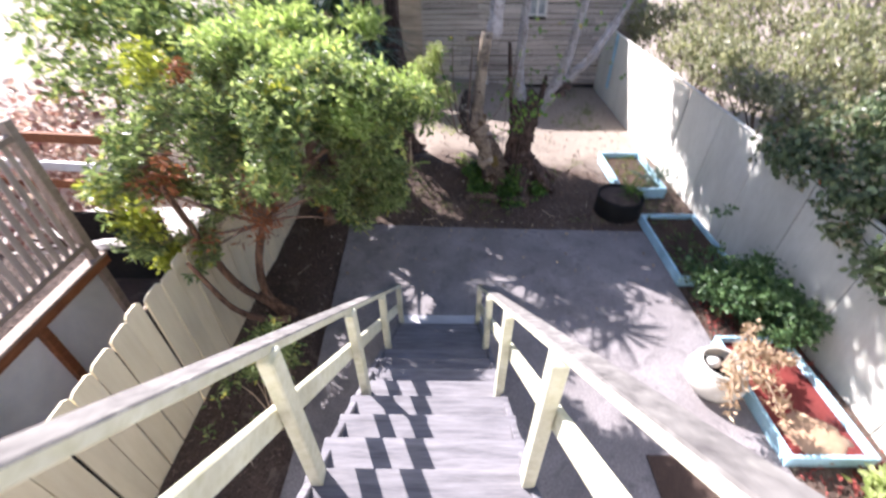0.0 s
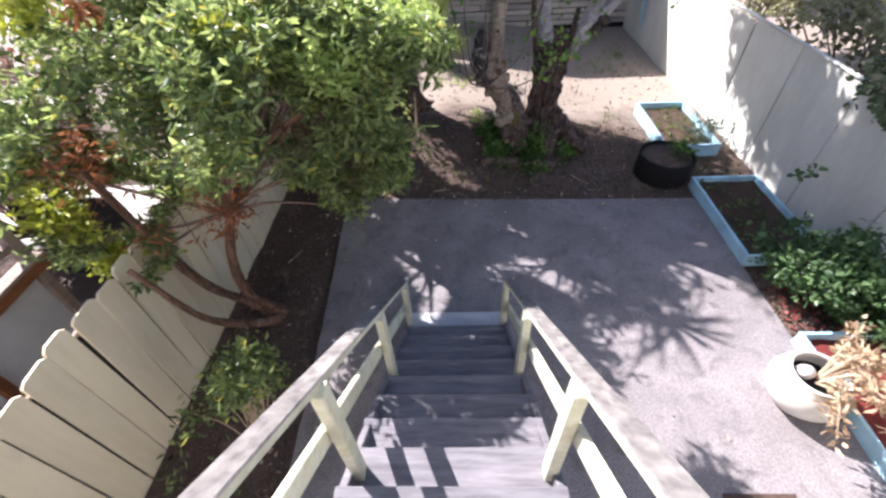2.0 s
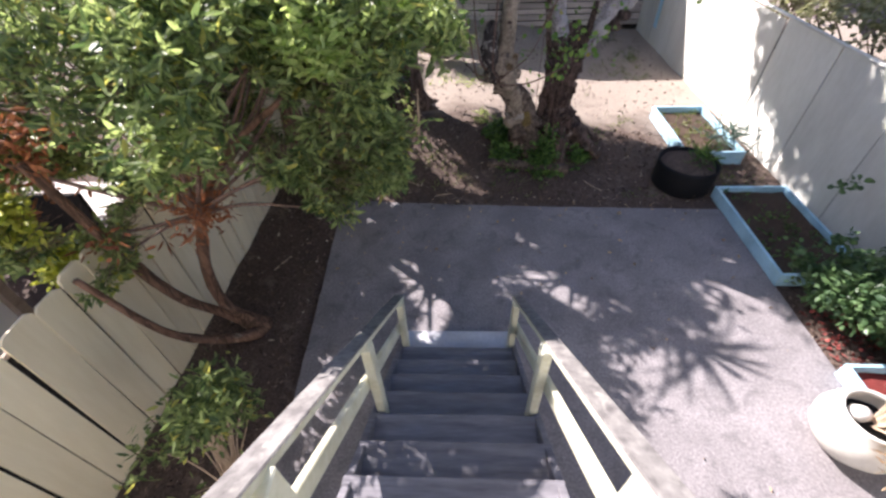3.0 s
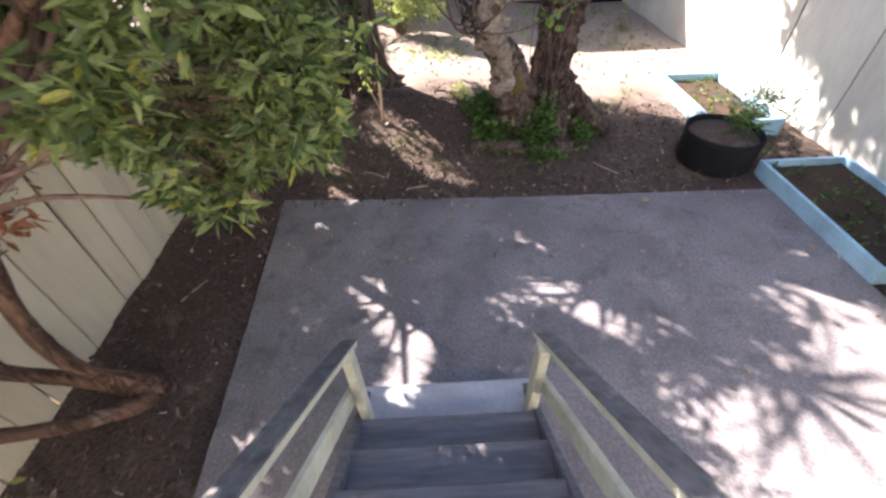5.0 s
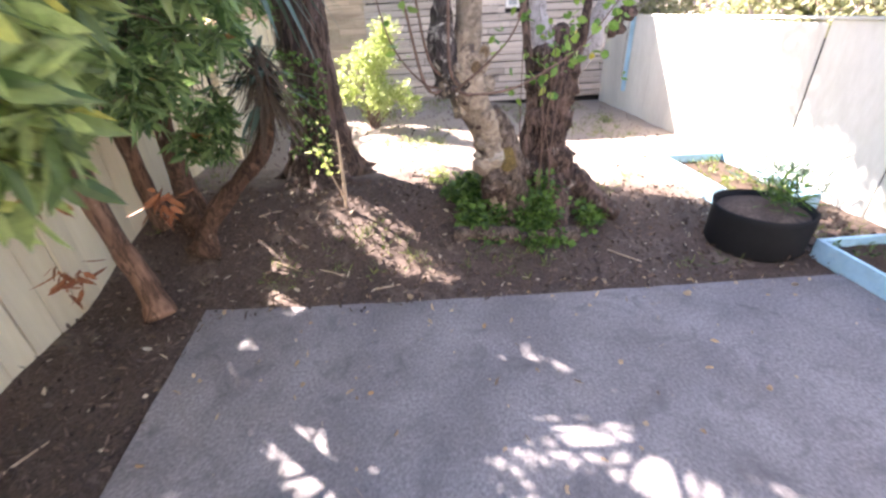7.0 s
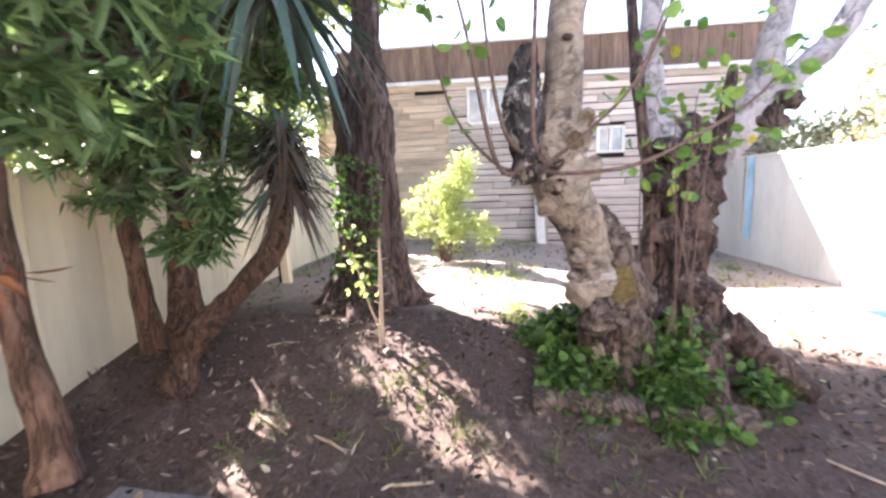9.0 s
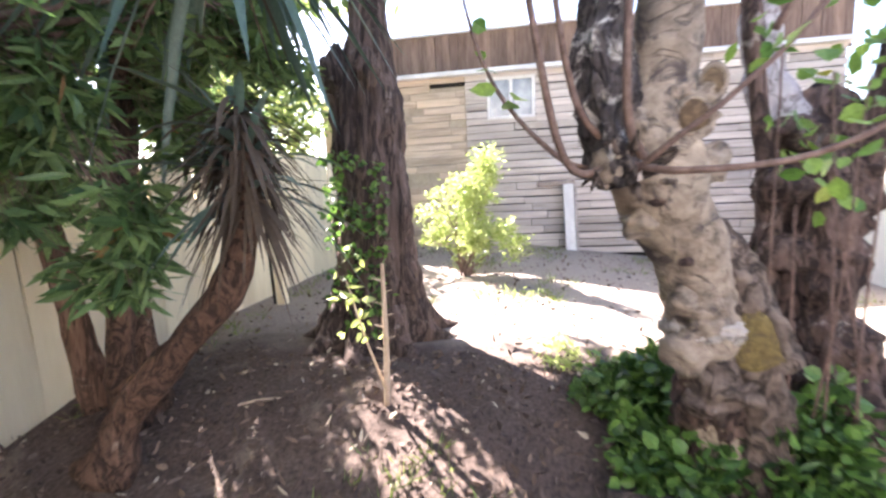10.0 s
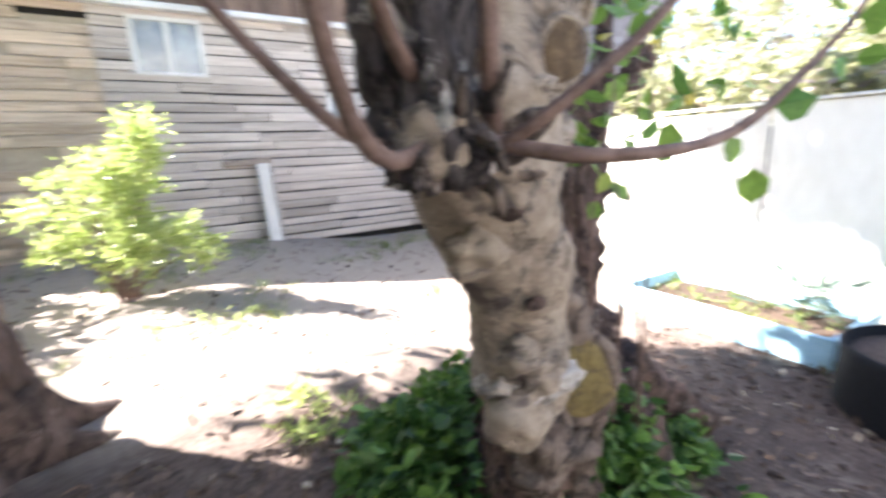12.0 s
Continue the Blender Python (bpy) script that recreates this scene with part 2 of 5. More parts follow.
M["moss"] = surface("moss", (0.12, 0.088, 0.03), (0.28, 0.21, 0.085), 45, 9.0, 0.95, 1.0, stain=(0.09, 0.07, 0.045), stain_at=0.56)
M["red_bark"] = bark("red_bark", (0.12, 0.066, 0.044), (0.33, 0.2, 0.14), (0.035, 0.022, 0.016), (0.42, 0.32, 0.25), 26, 8, 6, 0.66, (1, 1, 0.2), 0.02, 0.05)
M["yucca_bark"] = bark("yucca_bark", (0.06, 0.034, 0.024), (0.22, 0.13, 0.09), (0.02, 0.013, 0.01), (0.32, 0.24, 0.18), 30, 10, 7, 0.66, (1, 1, 0.5), 0.03, 0.06)
M["twig"] = surface("twig", (0.1, 0.06, 0.045), (0.26, 0.175, 0.145), 30, 3.0, 0.8, 0.4)
M["pale_twig"] = surface("pale_twig", (0.42, 0.31, 0.22), (0.58, 0.46, 0.35), 30, 3.0, 0.8, 0.4)
M["leaf_hedge"] = leafy("leaf_hedge", (0.065, 0.115, 0.04), (0.41, 0.5, 0.2), 0.58, 0.36, dry=(0.5, 0.48, 0.12), dry_at=0.95)
M["leaf_lance"] = leafy("leaf_lance", (0.05, 0.105, 0.035), (0.24, 0.36, 0.14), 0.45, dry=(0.36, 0.14, 0.06), dry_at=0.988)
M["leaf_yellow"] = leafy("leaf_yellow", (0.24, 0.29, 0.03), (0.5, 0.52, 0.08), 0.4)
# lighter leaf colour that paints sun onto parts of the crowns
M["leaf_sunlit"] = leafy("leaf_sunlit", (0.28, 0.4, 0.1), (0.58, 0.68, 0.28), 0.55)
M["leaf_blade"] = leafy("leaf_blade", (0.05, 0.088, 0.065), (0.16, 0.235, 0.2), 0.12, 0.4)
M["leaf_dead"] = leafy("leaf_dead", (0.045, 0.032, 0.024), (0.2, 0.145, 0.1), 0.1, 0.8)
M["leaf_ivy"] = leafy("leaf_ivy", (0.03, 0.08, 0.018), (0.17, 0.31, 0.07), 0.35)
M["leaf_lime"] = leafy("leaf_lime", (0.27, 0.35, 0.1), (0.54, 0.6, 0.28), 0.5)
M["leaf_rose"] = leafy("leaf_rose", (0.04, 0.09, 0.035), (0.14, 0.23, 0.095), 0.3)
M["leaf_vine"] = leafy("leaf_vine", (0.055, 0.09, 0.045), (0.26, 0.32, 0.17), 0.35, dry=(0.36, 0.32, 0.22), dry_at=0.92)
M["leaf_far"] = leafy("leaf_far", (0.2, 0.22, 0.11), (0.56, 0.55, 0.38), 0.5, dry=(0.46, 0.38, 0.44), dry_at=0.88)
M["leaf_pink"] = leafy("leaf_pink", (0.34, 0.15, 0.14), (0.8, 0.68, 0.66), 0.4)
M["leaf_straw"] = leafy("leaf_straw", (0.36, 0.24, 0.15), (0.62, 0.47, 0.33), 0.25, 0.7)
M["leaf_fig"] = leafy("leaf_fig", (0.09, 0.2, 0.04), (0.26, 0.4, 0.08), 0.42, dry=(0.45, 0.38, 0.06), dry_at=0.94)
M["leaf_rust"] = leafy("leaf_rust", (0.2, 0.07, 0.03), (0.42, 0.17, 0.08), 0.3, 0.7)
M["grass"] = leafy("grass", (0.06, 0.11, 0.025), (0.24, 0.27, 0.08), 0.3)
M["petal"] = leafy("petal", (0.55, 0.06, 0.02), (0.75, 0.16, 0.05), 0.3)
# near-black of the added sheets that draw shade, and of the dark batten
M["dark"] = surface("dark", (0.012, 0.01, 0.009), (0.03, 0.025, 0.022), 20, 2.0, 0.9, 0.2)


def glass_material():
    m = bpy.data.materials.new("old_glass")
    m.use_nodes = True
    b = m.node_tree.nodes["Principled BSDF"]
    b.inputs["Base Color"].default_value = (0.32, 0.36, 0.4, 1)
    b.inputs["Roughness"].default_value = 0.12
    b.inputs["Specular IOR Level"].default_value = 0.6
    nt = m.node_tree
    n = noise_tex(nt, nt.nodes.new("ShaderNodeNewGeometry").outputs["Position"], 2.5, 3)
    nt.links.new(ramp(nt, n, [(0.35, (0.2, 0.22, 0.25)), (0.7, (0.42, 0.45, 0.48))]), b.inputs["Base Color"])
    return m


M["glass"] = glass_material()


# ---- building blocks ----
def mesh_of(bm, name):
    me = bpy.data.meshes.new(name)
    bm.to_mesh(me)
    bm.free()
    return me


def part(name, bm, material, parent, label="", smooth=False):
    me = mesh_of(bm, name) if isinstance(bm, bmesh.types.BMesh) else bm
    if not me.materials:
        me.materials.append(material)
    if smooth:
        for p in me.polygons:
            p.use_smooth = True
    ob = new(name, me)
    if parent:
        ob.parent = parent
    return tagged(ob, label)


def thing(name, label, category, place=(0, 0, 0), group="", kind=""):
    ob = new(name)
    ob.empty_display_size = 0.1
    ob.matrix_basis = pose(*place) if len(place) > 3 else Matrix.Translation(place)
    return tagged(ob, label, category, group, kind)


def slab(bm, size, m=Matrix(), bevel=0.006):
    """A bevelled box of that size, its middle at the pose m."""
    made = bmesh.ops.create_cube(bm, size=1, matrix=Matrix.Diagonal((*size, 1)))["verts"]
    if bevel:
        edges = list({e for v in made for e in v.link_edges})
        res = bmesh.ops.bevel(bm, geom=edges, offset=bevel, segments=1, affect="EDGES", profile=0.5)
        made = list({v for f in res["faces"] for v in f.verts} | {v for v in made if v.is_valid})
    bmesh.ops.transform(bm, matrix=m, verts=made)
    return bm


def board(size, m=Matrix(), bevel=0.006):
    return slab(bmesh.new(), size, m, bevel)


def at(x, y, z):
    return Matrix.Translation((x, y, z))


def beam(a, b, w, h, bevel=0.006):
    """A squared timber from a to b: w across, h deep in the upright plane."""
    a, b = Vector(a), Vector(b)
    d = b - a
    yaw = math.atan2(d.y, d.x)
    tilt = math.atan2(d.z, math.hypot(d.x, d.y))
    m = Matrix.Translation((a + b) / 2) @ Matrix.Rotation(yaw, 4, "Z") @ Matrix.Rotation(-tilt, 4, "Y")
    return board((d.length, w, h), m, bevel)


def smooth_line(points, steps):
    """Catmull-Rom through points of (x, y, z, radius)."""
    p = [Vector(q) for q in points]
    p = [p[0] * 2 - p[1]] + p + [p[-1] * 2 - p[-2]]
    out = []
    for i in range(1, len(p) - 2):
        for k in range(steps):
            t = k / steps
            out.append(0.5 * (2 * p[i] + (p[i + 1] - p[i - 1]) * t + (2 * p[i - 1] - 5 * p[i] + 4 * p[i + 1] - p[i + 2]) * t * t
                              + (3 * p[i] - p[i - 1] - 3 * p[i + 1] + p[i + 2]) * t ** 3))
    out.append(p[-2])
    return out


def tube(bm, points, sides=10, steps=5, rough=0.0, lobes=0.0, freq=3.0, cap=True, ridge=0.0, ribs=3.5):
    """A tapering limb through points of (x, y, z, radius), with knobbly skin."""
    line = smooth_line(points, steps)
    rings = []
    side = None
    for i, q in enumerate(line):
        c = Vector(q[:3])
        ahead = Vector(line[min(i + 1, len(line) - 1)][:3]) - Vector(line[max(i - 1, 0)][:3])
        ahead.normalize()
        if side is None:
            side = ahead.orthogonal().normalized()
        side = (side - ahead * side.dot(ahead)).normalized()
        up = ahead.cross(side)
        ring = []
        for k in range(sides):
            a = 2 * math.pi * k / sides
            n = side * math.cos(a) + up * math.sin(a)
            r = q[3]
            p = c + n * r
            if rough:
                r *= 1 + rough * noise.noise(p * freq) + 0.5 * rough * noise.noise(p * freq * 2.7) + 0.3 * rough * noise.noise(p * freq * 6.5)
            if lobes:
                r *= 1 + lobes * math.sin(5 * a + 1.3 * c.z)
            if ridge:
                r *= 1 + ridge * (0.5 - 2.2 * abs(noise.noise(Vector((math.cos(a) * ribs, math.sin(a) * ribs, c.z * 0.9)))))
            ring.append(bm.verts.new(c + n * r))
        rings.append(ring)
    for a, b in zip(rings, rings[1:]):
        for k in range(sides):
            bm.faces.new((a[k], a[(k + 1) % sides], b[(k + 1) % sides], b[k]))
    if cap:
        bm.faces.new(rings[-1])
        bm.faces.new(rings[0][::-1])
    return bm


def lump(bm, centre, r, seed=0, rough=0.3, squash=(1, 1, 1), sub=2):
    made = bmesh.ops.create_icosphere(bm, subdivisions=sub, radius=1)["verts"]
    for v in made:
        k = 1 + rough * noise.noise(v.co * 1.7 + Vector((seed * 3.1, seed, 0)))
        v.co = Vector((v.co.x * squash[0], v.co.y * squash[1], v.co.z * squash[2])) * r * k + Vector(centre)
    return bm


def leaf_mesh(name, spots, length, width, per=9, spread=0.35, droop=0.35, seed=1, fold=0.25, jag=0.35, lean=None):
    """Leaves in tufts round each spot (x, y, z): every leaf a folded blade of two faces."""
    rng = np.random.default_rng(seed)
    spots = np.repeat(np.asarray(spots, float), per, axis=0)
    n = len(spots)
    d = rng.normal(size=(n, 3))
    d[:, 2] = d[:, 2] * 0.7 - droop
    if lean is not None:
        d += np.asarray(lean)
    d /= np.linalg.norm(d, axis=1)[:, None]
    base = spots + d * spread * length * rng.random((n, 1)) + rng.normal(size=(n, 3)) * spread * length * 0.5
    side = np.cross(d, rng.normal(size=(n, 3)))
    side /= np.linalg.norm(side, axis=1)[:, None] + 1e-9
    up = np.cross(side, d)
    ln = length * (1 + jag * rng.uniform(-1, 1, (n, 1)))
    wd = width * (1 + jag * rng.uniform(-1, 1, (n, 1))) / 2
    sag = up * ln * 0.1
    lift = up * wd * fold
    m1, m2 = base + d * ln * 0.3 - sag * 0.2, base + d * ln * 0.68 - sag * 0.5
    k1, k2 = (1.0, 0.75) if width < 0.5 * length else (1.0, 0.92)
    verts = np.stack([base, m1 + (side * wd + lift) * k1, m2 + (side * wd + lift) * k2, base + d * ln - sag,
                      m2 - side * wd * k2 + lift * k2, m1 - side * wd * k1 + lift * k1, (m1 + m2) / 2], 1).reshape(-1, 3)
    i = np.arange(n)[:, None] * 7
    faces = np.concatenate([i + [[a, b, 6]] for a, b in ((0, 1), (1, 2), (2, 3), (3, 4), (4, 5), (5, 0))], 1).reshape(-1, 3)
    me = bpy.data.meshes.new(name)
    me.from_pydata(verts.tolist(), [], faces.tolist())
    return me


def twig_mesh(name, spots, hub, length, r, seed=1):
    """A thin three-sided twig from each spot back towards the hub, sagging a little."""
    rng = np.random.default_rng(seed)
    p = np.asarray(spots, float)
    n = len(p)
    back = np.asarray(hub, float) - p + rng.normal(size=(n, 3)) * 0.35
    back[:, 2] += 0.25
    back /= np.linalg.norm(back, axis=1)[:, None] + 1e-9
    q = p + back * length * rng.uniform(0.5, 1.3, (n, 1))
    side = np.cross(back, rng.normal(size=(n, 3)))
    side /= np.linalg.norm(side, axis=1)[:, None] + 1e-9
    up = np.cross(side, back)
    ring = [side, -0.5 * side + 0.87 * up, -0.5 * side - 0.87 * up]
    verts = np.stack([p + v * r * 0.5 for v in ring] + [q + v * r for v in ring], 1).reshape(-1, 3)
    i = np.arange(n)[:, None] * 6
    faces = np.concatenate([i + [[0, 1, 4, 3]], i + [[1, 2, 5, 4]], i + [[2, 0, 3, 5]]], 1).reshape(-1, 4)
    me = bpy.data.meshes.new(name)
    me.from_pydata(verts.tolist(), [], faces.tolist())
    return me


def in_blobs(blobs, count, seed, shell=0.55, floor_at=None, gap=-0.16, holes=()):
    """Spots in a union of uneven ellipsoids (x, y, z, rx, ry, rz), thicker towards their skin, with gaps."""
    rng = np.random.default_rng(seed)
    out = []
    size = np.array([b[3] * b[4] * b[5] for b in blobs]) ** (2 / 3)
    size = size / size.sum()
    while len(out) < count:
        b = blobs[rng.choice(len(blobs), p=size)]
        d = rng.normal(size=3)
        d /= np.linalg.norm(d)
        r = shell + (1 - shell) * rng.random() if rng.random() < 0.75 else rng.random() ** 0.5
        p = np.array(b[:3]) + d * np.array(b[3:6]) * r
        v = Vector(p.tolist())
        if noise.noise(v * 1.9 + Vector((seed, 0, 0))) < gap or noise.noise(v * 0.9 + Vector((0, seed, 0))) < -0.3:
            continue
        if floor_at is not None and p[2] < floor_at:
            continue
        # openings in the crown through which the sun reaches the ground at (x, y, z), r wide
        if any((p[0] - SUN[0] * (p[2] - hz) / SUN[2] - hx) ** 2 + (p[1] - SUN[1] * (p[2] - hz) / SUN[2] - hy) ** 2 < hr * hr for hx, hy, hz, hr in holes):
            continue
        out.append(p)
    return out


def ground_at(x, y):
    def s(t):
        t = min(1, max(0, t))
        return t * t * (3 - 2 * t)
    rise = 0.36 * s((y - 8.9) / 1.9) * s((4.6 - x) / 3.6)
    on_slab = -0.62 < x < 4.95 and y < 8.72
    lumps = 0.02 * noise.noise(Vector((x * 1.7, y * 1.7, 0))) + 0.008 * noise.noise(Vector((x * 7, y * 7, 3)))
    return (-0.09 if on_slab else -0.02 + lumps) + rise


# ---- ground and slab ----
def build_ground():
    xs = [-400, -120, -40, -15, -7, -4] + [-3 + 0.1 * i for i in range(101)] + [7.6, 9, 12, 20, 50, 120, 400]
    ys = [-400, -120, -40, -15, -6, -2, 0] + [1 + 0.1 * i for i in range(171)] + [19, 22, 30, 50, 120, 400]
    verts = [(x, y, ground_at(x, y)) for y in ys for x in xs]
    w = len(xs)
    faces = [(j * w + i, j * w + i + 1, (j + 1) * w + i + 1, (j + 1) * w + i) for j in range(len(ys) - 1) for i in range(w - 1)]
    me = bpy.data.meshes.new("ground")
    me.from_pydata(verts, [], faces)
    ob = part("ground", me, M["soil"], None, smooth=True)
    tagged(ob, "dark brown bare earth and mulch of the yard", "ground", kind="structure")


def build_patio():
    bm = bmesh.new()
    rim = [(-0.45, -1.0), (4.92, -1.0), (4.93, 5.0), (4.9, 8.72), (2.1, 8.8), (0.2, 8.9), (-0.68, 8.97), (-0.58, 7.2), (-0.5, 5.5)]
    fine = []
    for (ax, ay), (bx, by) in zip(rim, rim[1:] + rim[:1]):
        n = max(1, int(math.hypot(bx - ax, by - ay) / 0.12))
        for k in range(n):
            x, y = ax + (bx - ax) * k / n, ay + (by - ay) * k / n
            j = 0.012
            fine.append((x + j * noise.noise(Vector((x * 4, y * 4, 1))), y + j * noise.noise(Vector((x * 4, y * 4, 5)))))
    top = [bm.verts.new((x, y, 0)) for x, y in fine]
    face = bm.faces.new(top)
    res = bmesh.ops.extrude_face_region(bm, geom=[face])
    low = [v for v in res["geom"] if isinstance(v, bmesh.types.BMVert)]
    bmesh.ops.translate(bm, verts=low, vec=(0, 0, -0.12))
    bmesh.ops.recalc_face_normals(bm, faces=bm.faces)
    ob = part("patio", bm, M["concrete"], None)
    tagged(ob, "worn grey concrete patio slab with stains", "patio", kind="structure")


build_ground()
build_patio()


# ---- stairs ----
RUN, RISE, FIRST = 0.26, 0.196, 6.41
STEPS = 18
STAIR_L, STAIR_R = 0.53, 1.69


def build_stairs():
    st = thing("staircase", "weathered wooden outdoor staircase with cream rails", "stairs", (1.1, FIRST, 0))
    inv = Matrix.Translation((-1.1, -FIRST, 0))

    def add(name, bm, mat, label=""):
        bmesh.ops.transform(bm, matrix=inv, verts=bm.verts)
        return part(name, bm, mat, st, label)

    wide = STAIR_R - STAIR_L
    mid = (STAIR_R + STAIR_L) / 2
    rng = random.Random(4)
    for i in range(1, STEPS + 1):
        y1 = FIRST - RUN * (i - 1) - (0.075 if i > 1 else 0)
        z = RISE * i
        if i == 1:
            add("bottom_step", board((wide + 0.03, RUN + 0.14, RISE + 0.02), at(mid, y1 - RUN / 2 - 0.07, z / 2 - 0.01), 0.012), M["pale_step"], "pale painted bottom step")
            continue
        deep = RUN + 0.03
        add("tread_board", board((wide - rng.uniform(0, 0.014), deep, 0.038), at(mid + rng.uniform(-0.005, 0.005), y1 - deep / 2, z - 0.019 + rng.uniform(-0.0015, 0.0015)), 0.005), M["tread"])
        add("riser", board((wide - 0.08, 0.02, RISE - 0.04), at(mid, y1 - 0.045, z - 0.04 - (RISE - 0.04) / 2), 0.003), M["tread"])
    top_y, top_z = FIRST - RUN * (STEPS - 1), RISE * STEPS
    low = (FIRST - 0.1, 0.14)
    for x in (STAIR_L + 0.03, STAIR_R - 0.03):
        add("stringer", beam((x, low[0], low[1] - 0.05), (x, top_y - 0.1, top_z - 0.22), 0.045, 0.24), M["tread"])
    for x, out in ((0.565, -1), (1.67, 1)):
        def rail_z(y):
            return 0.93 + (6.26 - y) * 0.85
        end_y = 1.6
        # flat cap rail, lower rail, posts
        cap = add("handrail", beam((x, 6.3, rail_z(6.3) - 0.02), (x, end_y, rail_z(end_y) - 0.02), 0.095, 0.042), M["rail"], "cream flat wooden handrail, worn grey on top")
        cap.data.materials.append(M["rail_worn"])
        for p in cap.data.polygons:
            p.material_index = 1 if p.normal.z > 0.5 else 0
        add("lower_rail", beam((x + out * 0.012, 6.22, rail_z(6.22) - 0.44), (x + out * 0.012, end_y, rail_z(end_y) - 0.44), 0.036, 0.11), M["rail"])
        for y in (6.12, 5.1, 4.12, 3.17, 2.2):
            zt = rail_z(y) - 0.045
            zb = max(0.0, RISE * (1 + (FIRST - y) / RUN) - 0.3) if y < 6 else 0.0
            add("post", board((0.06, 0.085, zt - zb), at(x - out * 0.04, y, (zt + zb) / 2), 0.006), M["rail"])
    return top_y, top_z


LAND_Y, LAND_Z = build_stairs()


def build_house():
    """The plain house wall and landing at the head of the stairs."""
    wall = part("wall_south", board((13.0, 0.25, 7.0), at(2.1, -0.2, 3.45), 0.01), M["cream_panel"], None)
    tagged(wall, "plain cream house wall behind the stairs", "wall", kind="structure")
    ld = thing("landing", "grey wooden landing at the head of the stairs", "landing", (1.1, 0.7, LAND_Z))
    n = 10
    d = (LAND_Y - RUN + 0.06) / n
    for k in range(n):
        part("plank", board((2.4, d - 0.008, 0.038), at(0, -0.7 + d * (k + 0.5), -0.02), 0.004), M["tread"], ld)
    for x in (-1.1, 1.1):
        part("post", board((0.09, 0.09, LAND_Z - 0.04), at(x, 0.35, -0.04 - (LAND_Z - 0.04) / 2), 0.006), M["rail"], ld)


build_house()


# ---- fences ----
def fence_height(y):
    return 1.72 + 0.45 * min(1, max(0, (y - 9.0) / 5.0))


def build_left_fence():
    fe = thing("board_fence", "cream painted vertical board fence with dark gaps", "fence", (-1.8, 8, 0), kind="structure")
    rng = random.Random(7)
    y = -0.1
    while y < 17.0:
        w = rng.uniform(0.235, 0.29)
        z0 = ground_at(-1.8, y) - 0.05
        h = fence_height(y) + rng.uniform(-0.03, 0.03) - z0
        bm = bmesh.new()
        edge = 0.006 if y < 9 else 0.0005
        x0, x1, c = -w / 2 + edge, w / 2 - edge, 0.035
        out = [(x0, 0), (x1, 0), (x1, h - c), (x1 - c * 1.2, h), (x0 + c * 1.2, h + rng.uniform(-0.01, 0.01)), (x0, h - c)]
        f = bm.faces.new([bm.verts.new((0.011, a, b)) for a, b in out])
        r = bmesh.ops.extrude_face_region(bm, geom=[f])
        bmesh.ops.translate(bm, verts=[v for v in r["geom"] if isinstance(v, bmesh.types.BMVert)], vec=(-0.022, 0, 0))
        bmesh.ops.recalc_face_normals(bm, faces=bm.faces)
        ob = part("board", bm, M["cream"], fe)
        ob.matrix_basis = pose(rng.uniform(-0.008, 0.008), y + w / 2 - 8, z0, rng.uniform(-0.5, 0.5), rng.uniform(-0.6, 0.6), rng.uniform(-0.6, 0.6))
        y += w + (rng.uniform(0.0, 0.012) if y < 9 else 0)
    # added sheet: its near-black colour gives the shade in the gaps
    part("seam_shade", board((0.012, 17.0, 1.5), at(-0.026, 0.45, 0.82), 0), M["dark"], fe, "dark sheet added to keep the gaps shaded")
    for z in (0.4, 1.45):
        part("back_rail", beam((-0.045, -8, z), (-0.045, 9, z + 0.35), 0.04, 0.09), M["grey_wood"], fe)
    gate = thing("fence_post", "cream wooden post leaning by the fence", "post", (-1.42, 12.42, ground_at(-1.4, 12.4) - 0.05, 0, -1.5, 0))
    part("shaft", board((0.11, 0.09, 1.55), at(0, 0, 0.775), 0.006), M["cream"], gate)
    part("batten", board((0.03, 0.05, 1.6), at(-0.1, 0.02, 0.8), 0.004), M["dark"], gate, "dark narrow batten")


def build_right_fence():
    fe = thing("panel_fence", "cream painted sheet panel fence with dark seams", "fence", (6.12, 8, 0), kind="structure")
    rng = random.Random(3)
    seams = [-0.2, 1.1, 2.35, 3.6, 4.8, 6.05, 7.25, 8.47, 9.72, 10.99, 12.25, 13.5, 14.75, 15.95, 17.0]
    for a, b in zip(seams, seams[1:]):
        g = rng.uniform(0.012, 0.022)
        z0 = -0.07
        h = 1.88 + rng.uniform(-0.02, 0.02) - z0
        ob = part("panel", board((0.02, b - a - g, h), at(0, 0, h / 2), 0.004), M["cream_panel"], fe)
        ob.matrix_basis = pose(rng.uniform(-0.006, 0.006), (a + b) / 2 - 8, z0, 0, rng.uniform(-0.4, 0.4), 0)
    # same added near-black sheet, for the shade in the panel seams
    part("seam_shade", board((0.012, 17.2, 1.7), at(0.03, 0.4, 0.85), 0), M["dark"], fe, "dark sheet added to keep the seams shaded")
    part("cap", beam((0.0, -8.2, 1.915), (0.0, 9.0, 1.915), 0.06, 0.03), M["cream_panel"], fe)
    part("blue_board", board((0.022, 0.17, 1.5), at(-0.024, 7.72, 1.15), 0.004), M["blue"], fe, "light blue upright board")


build_left_fence()
build_right_fence()


# ---- the old building at the back ----
SHED_Y = 17.0


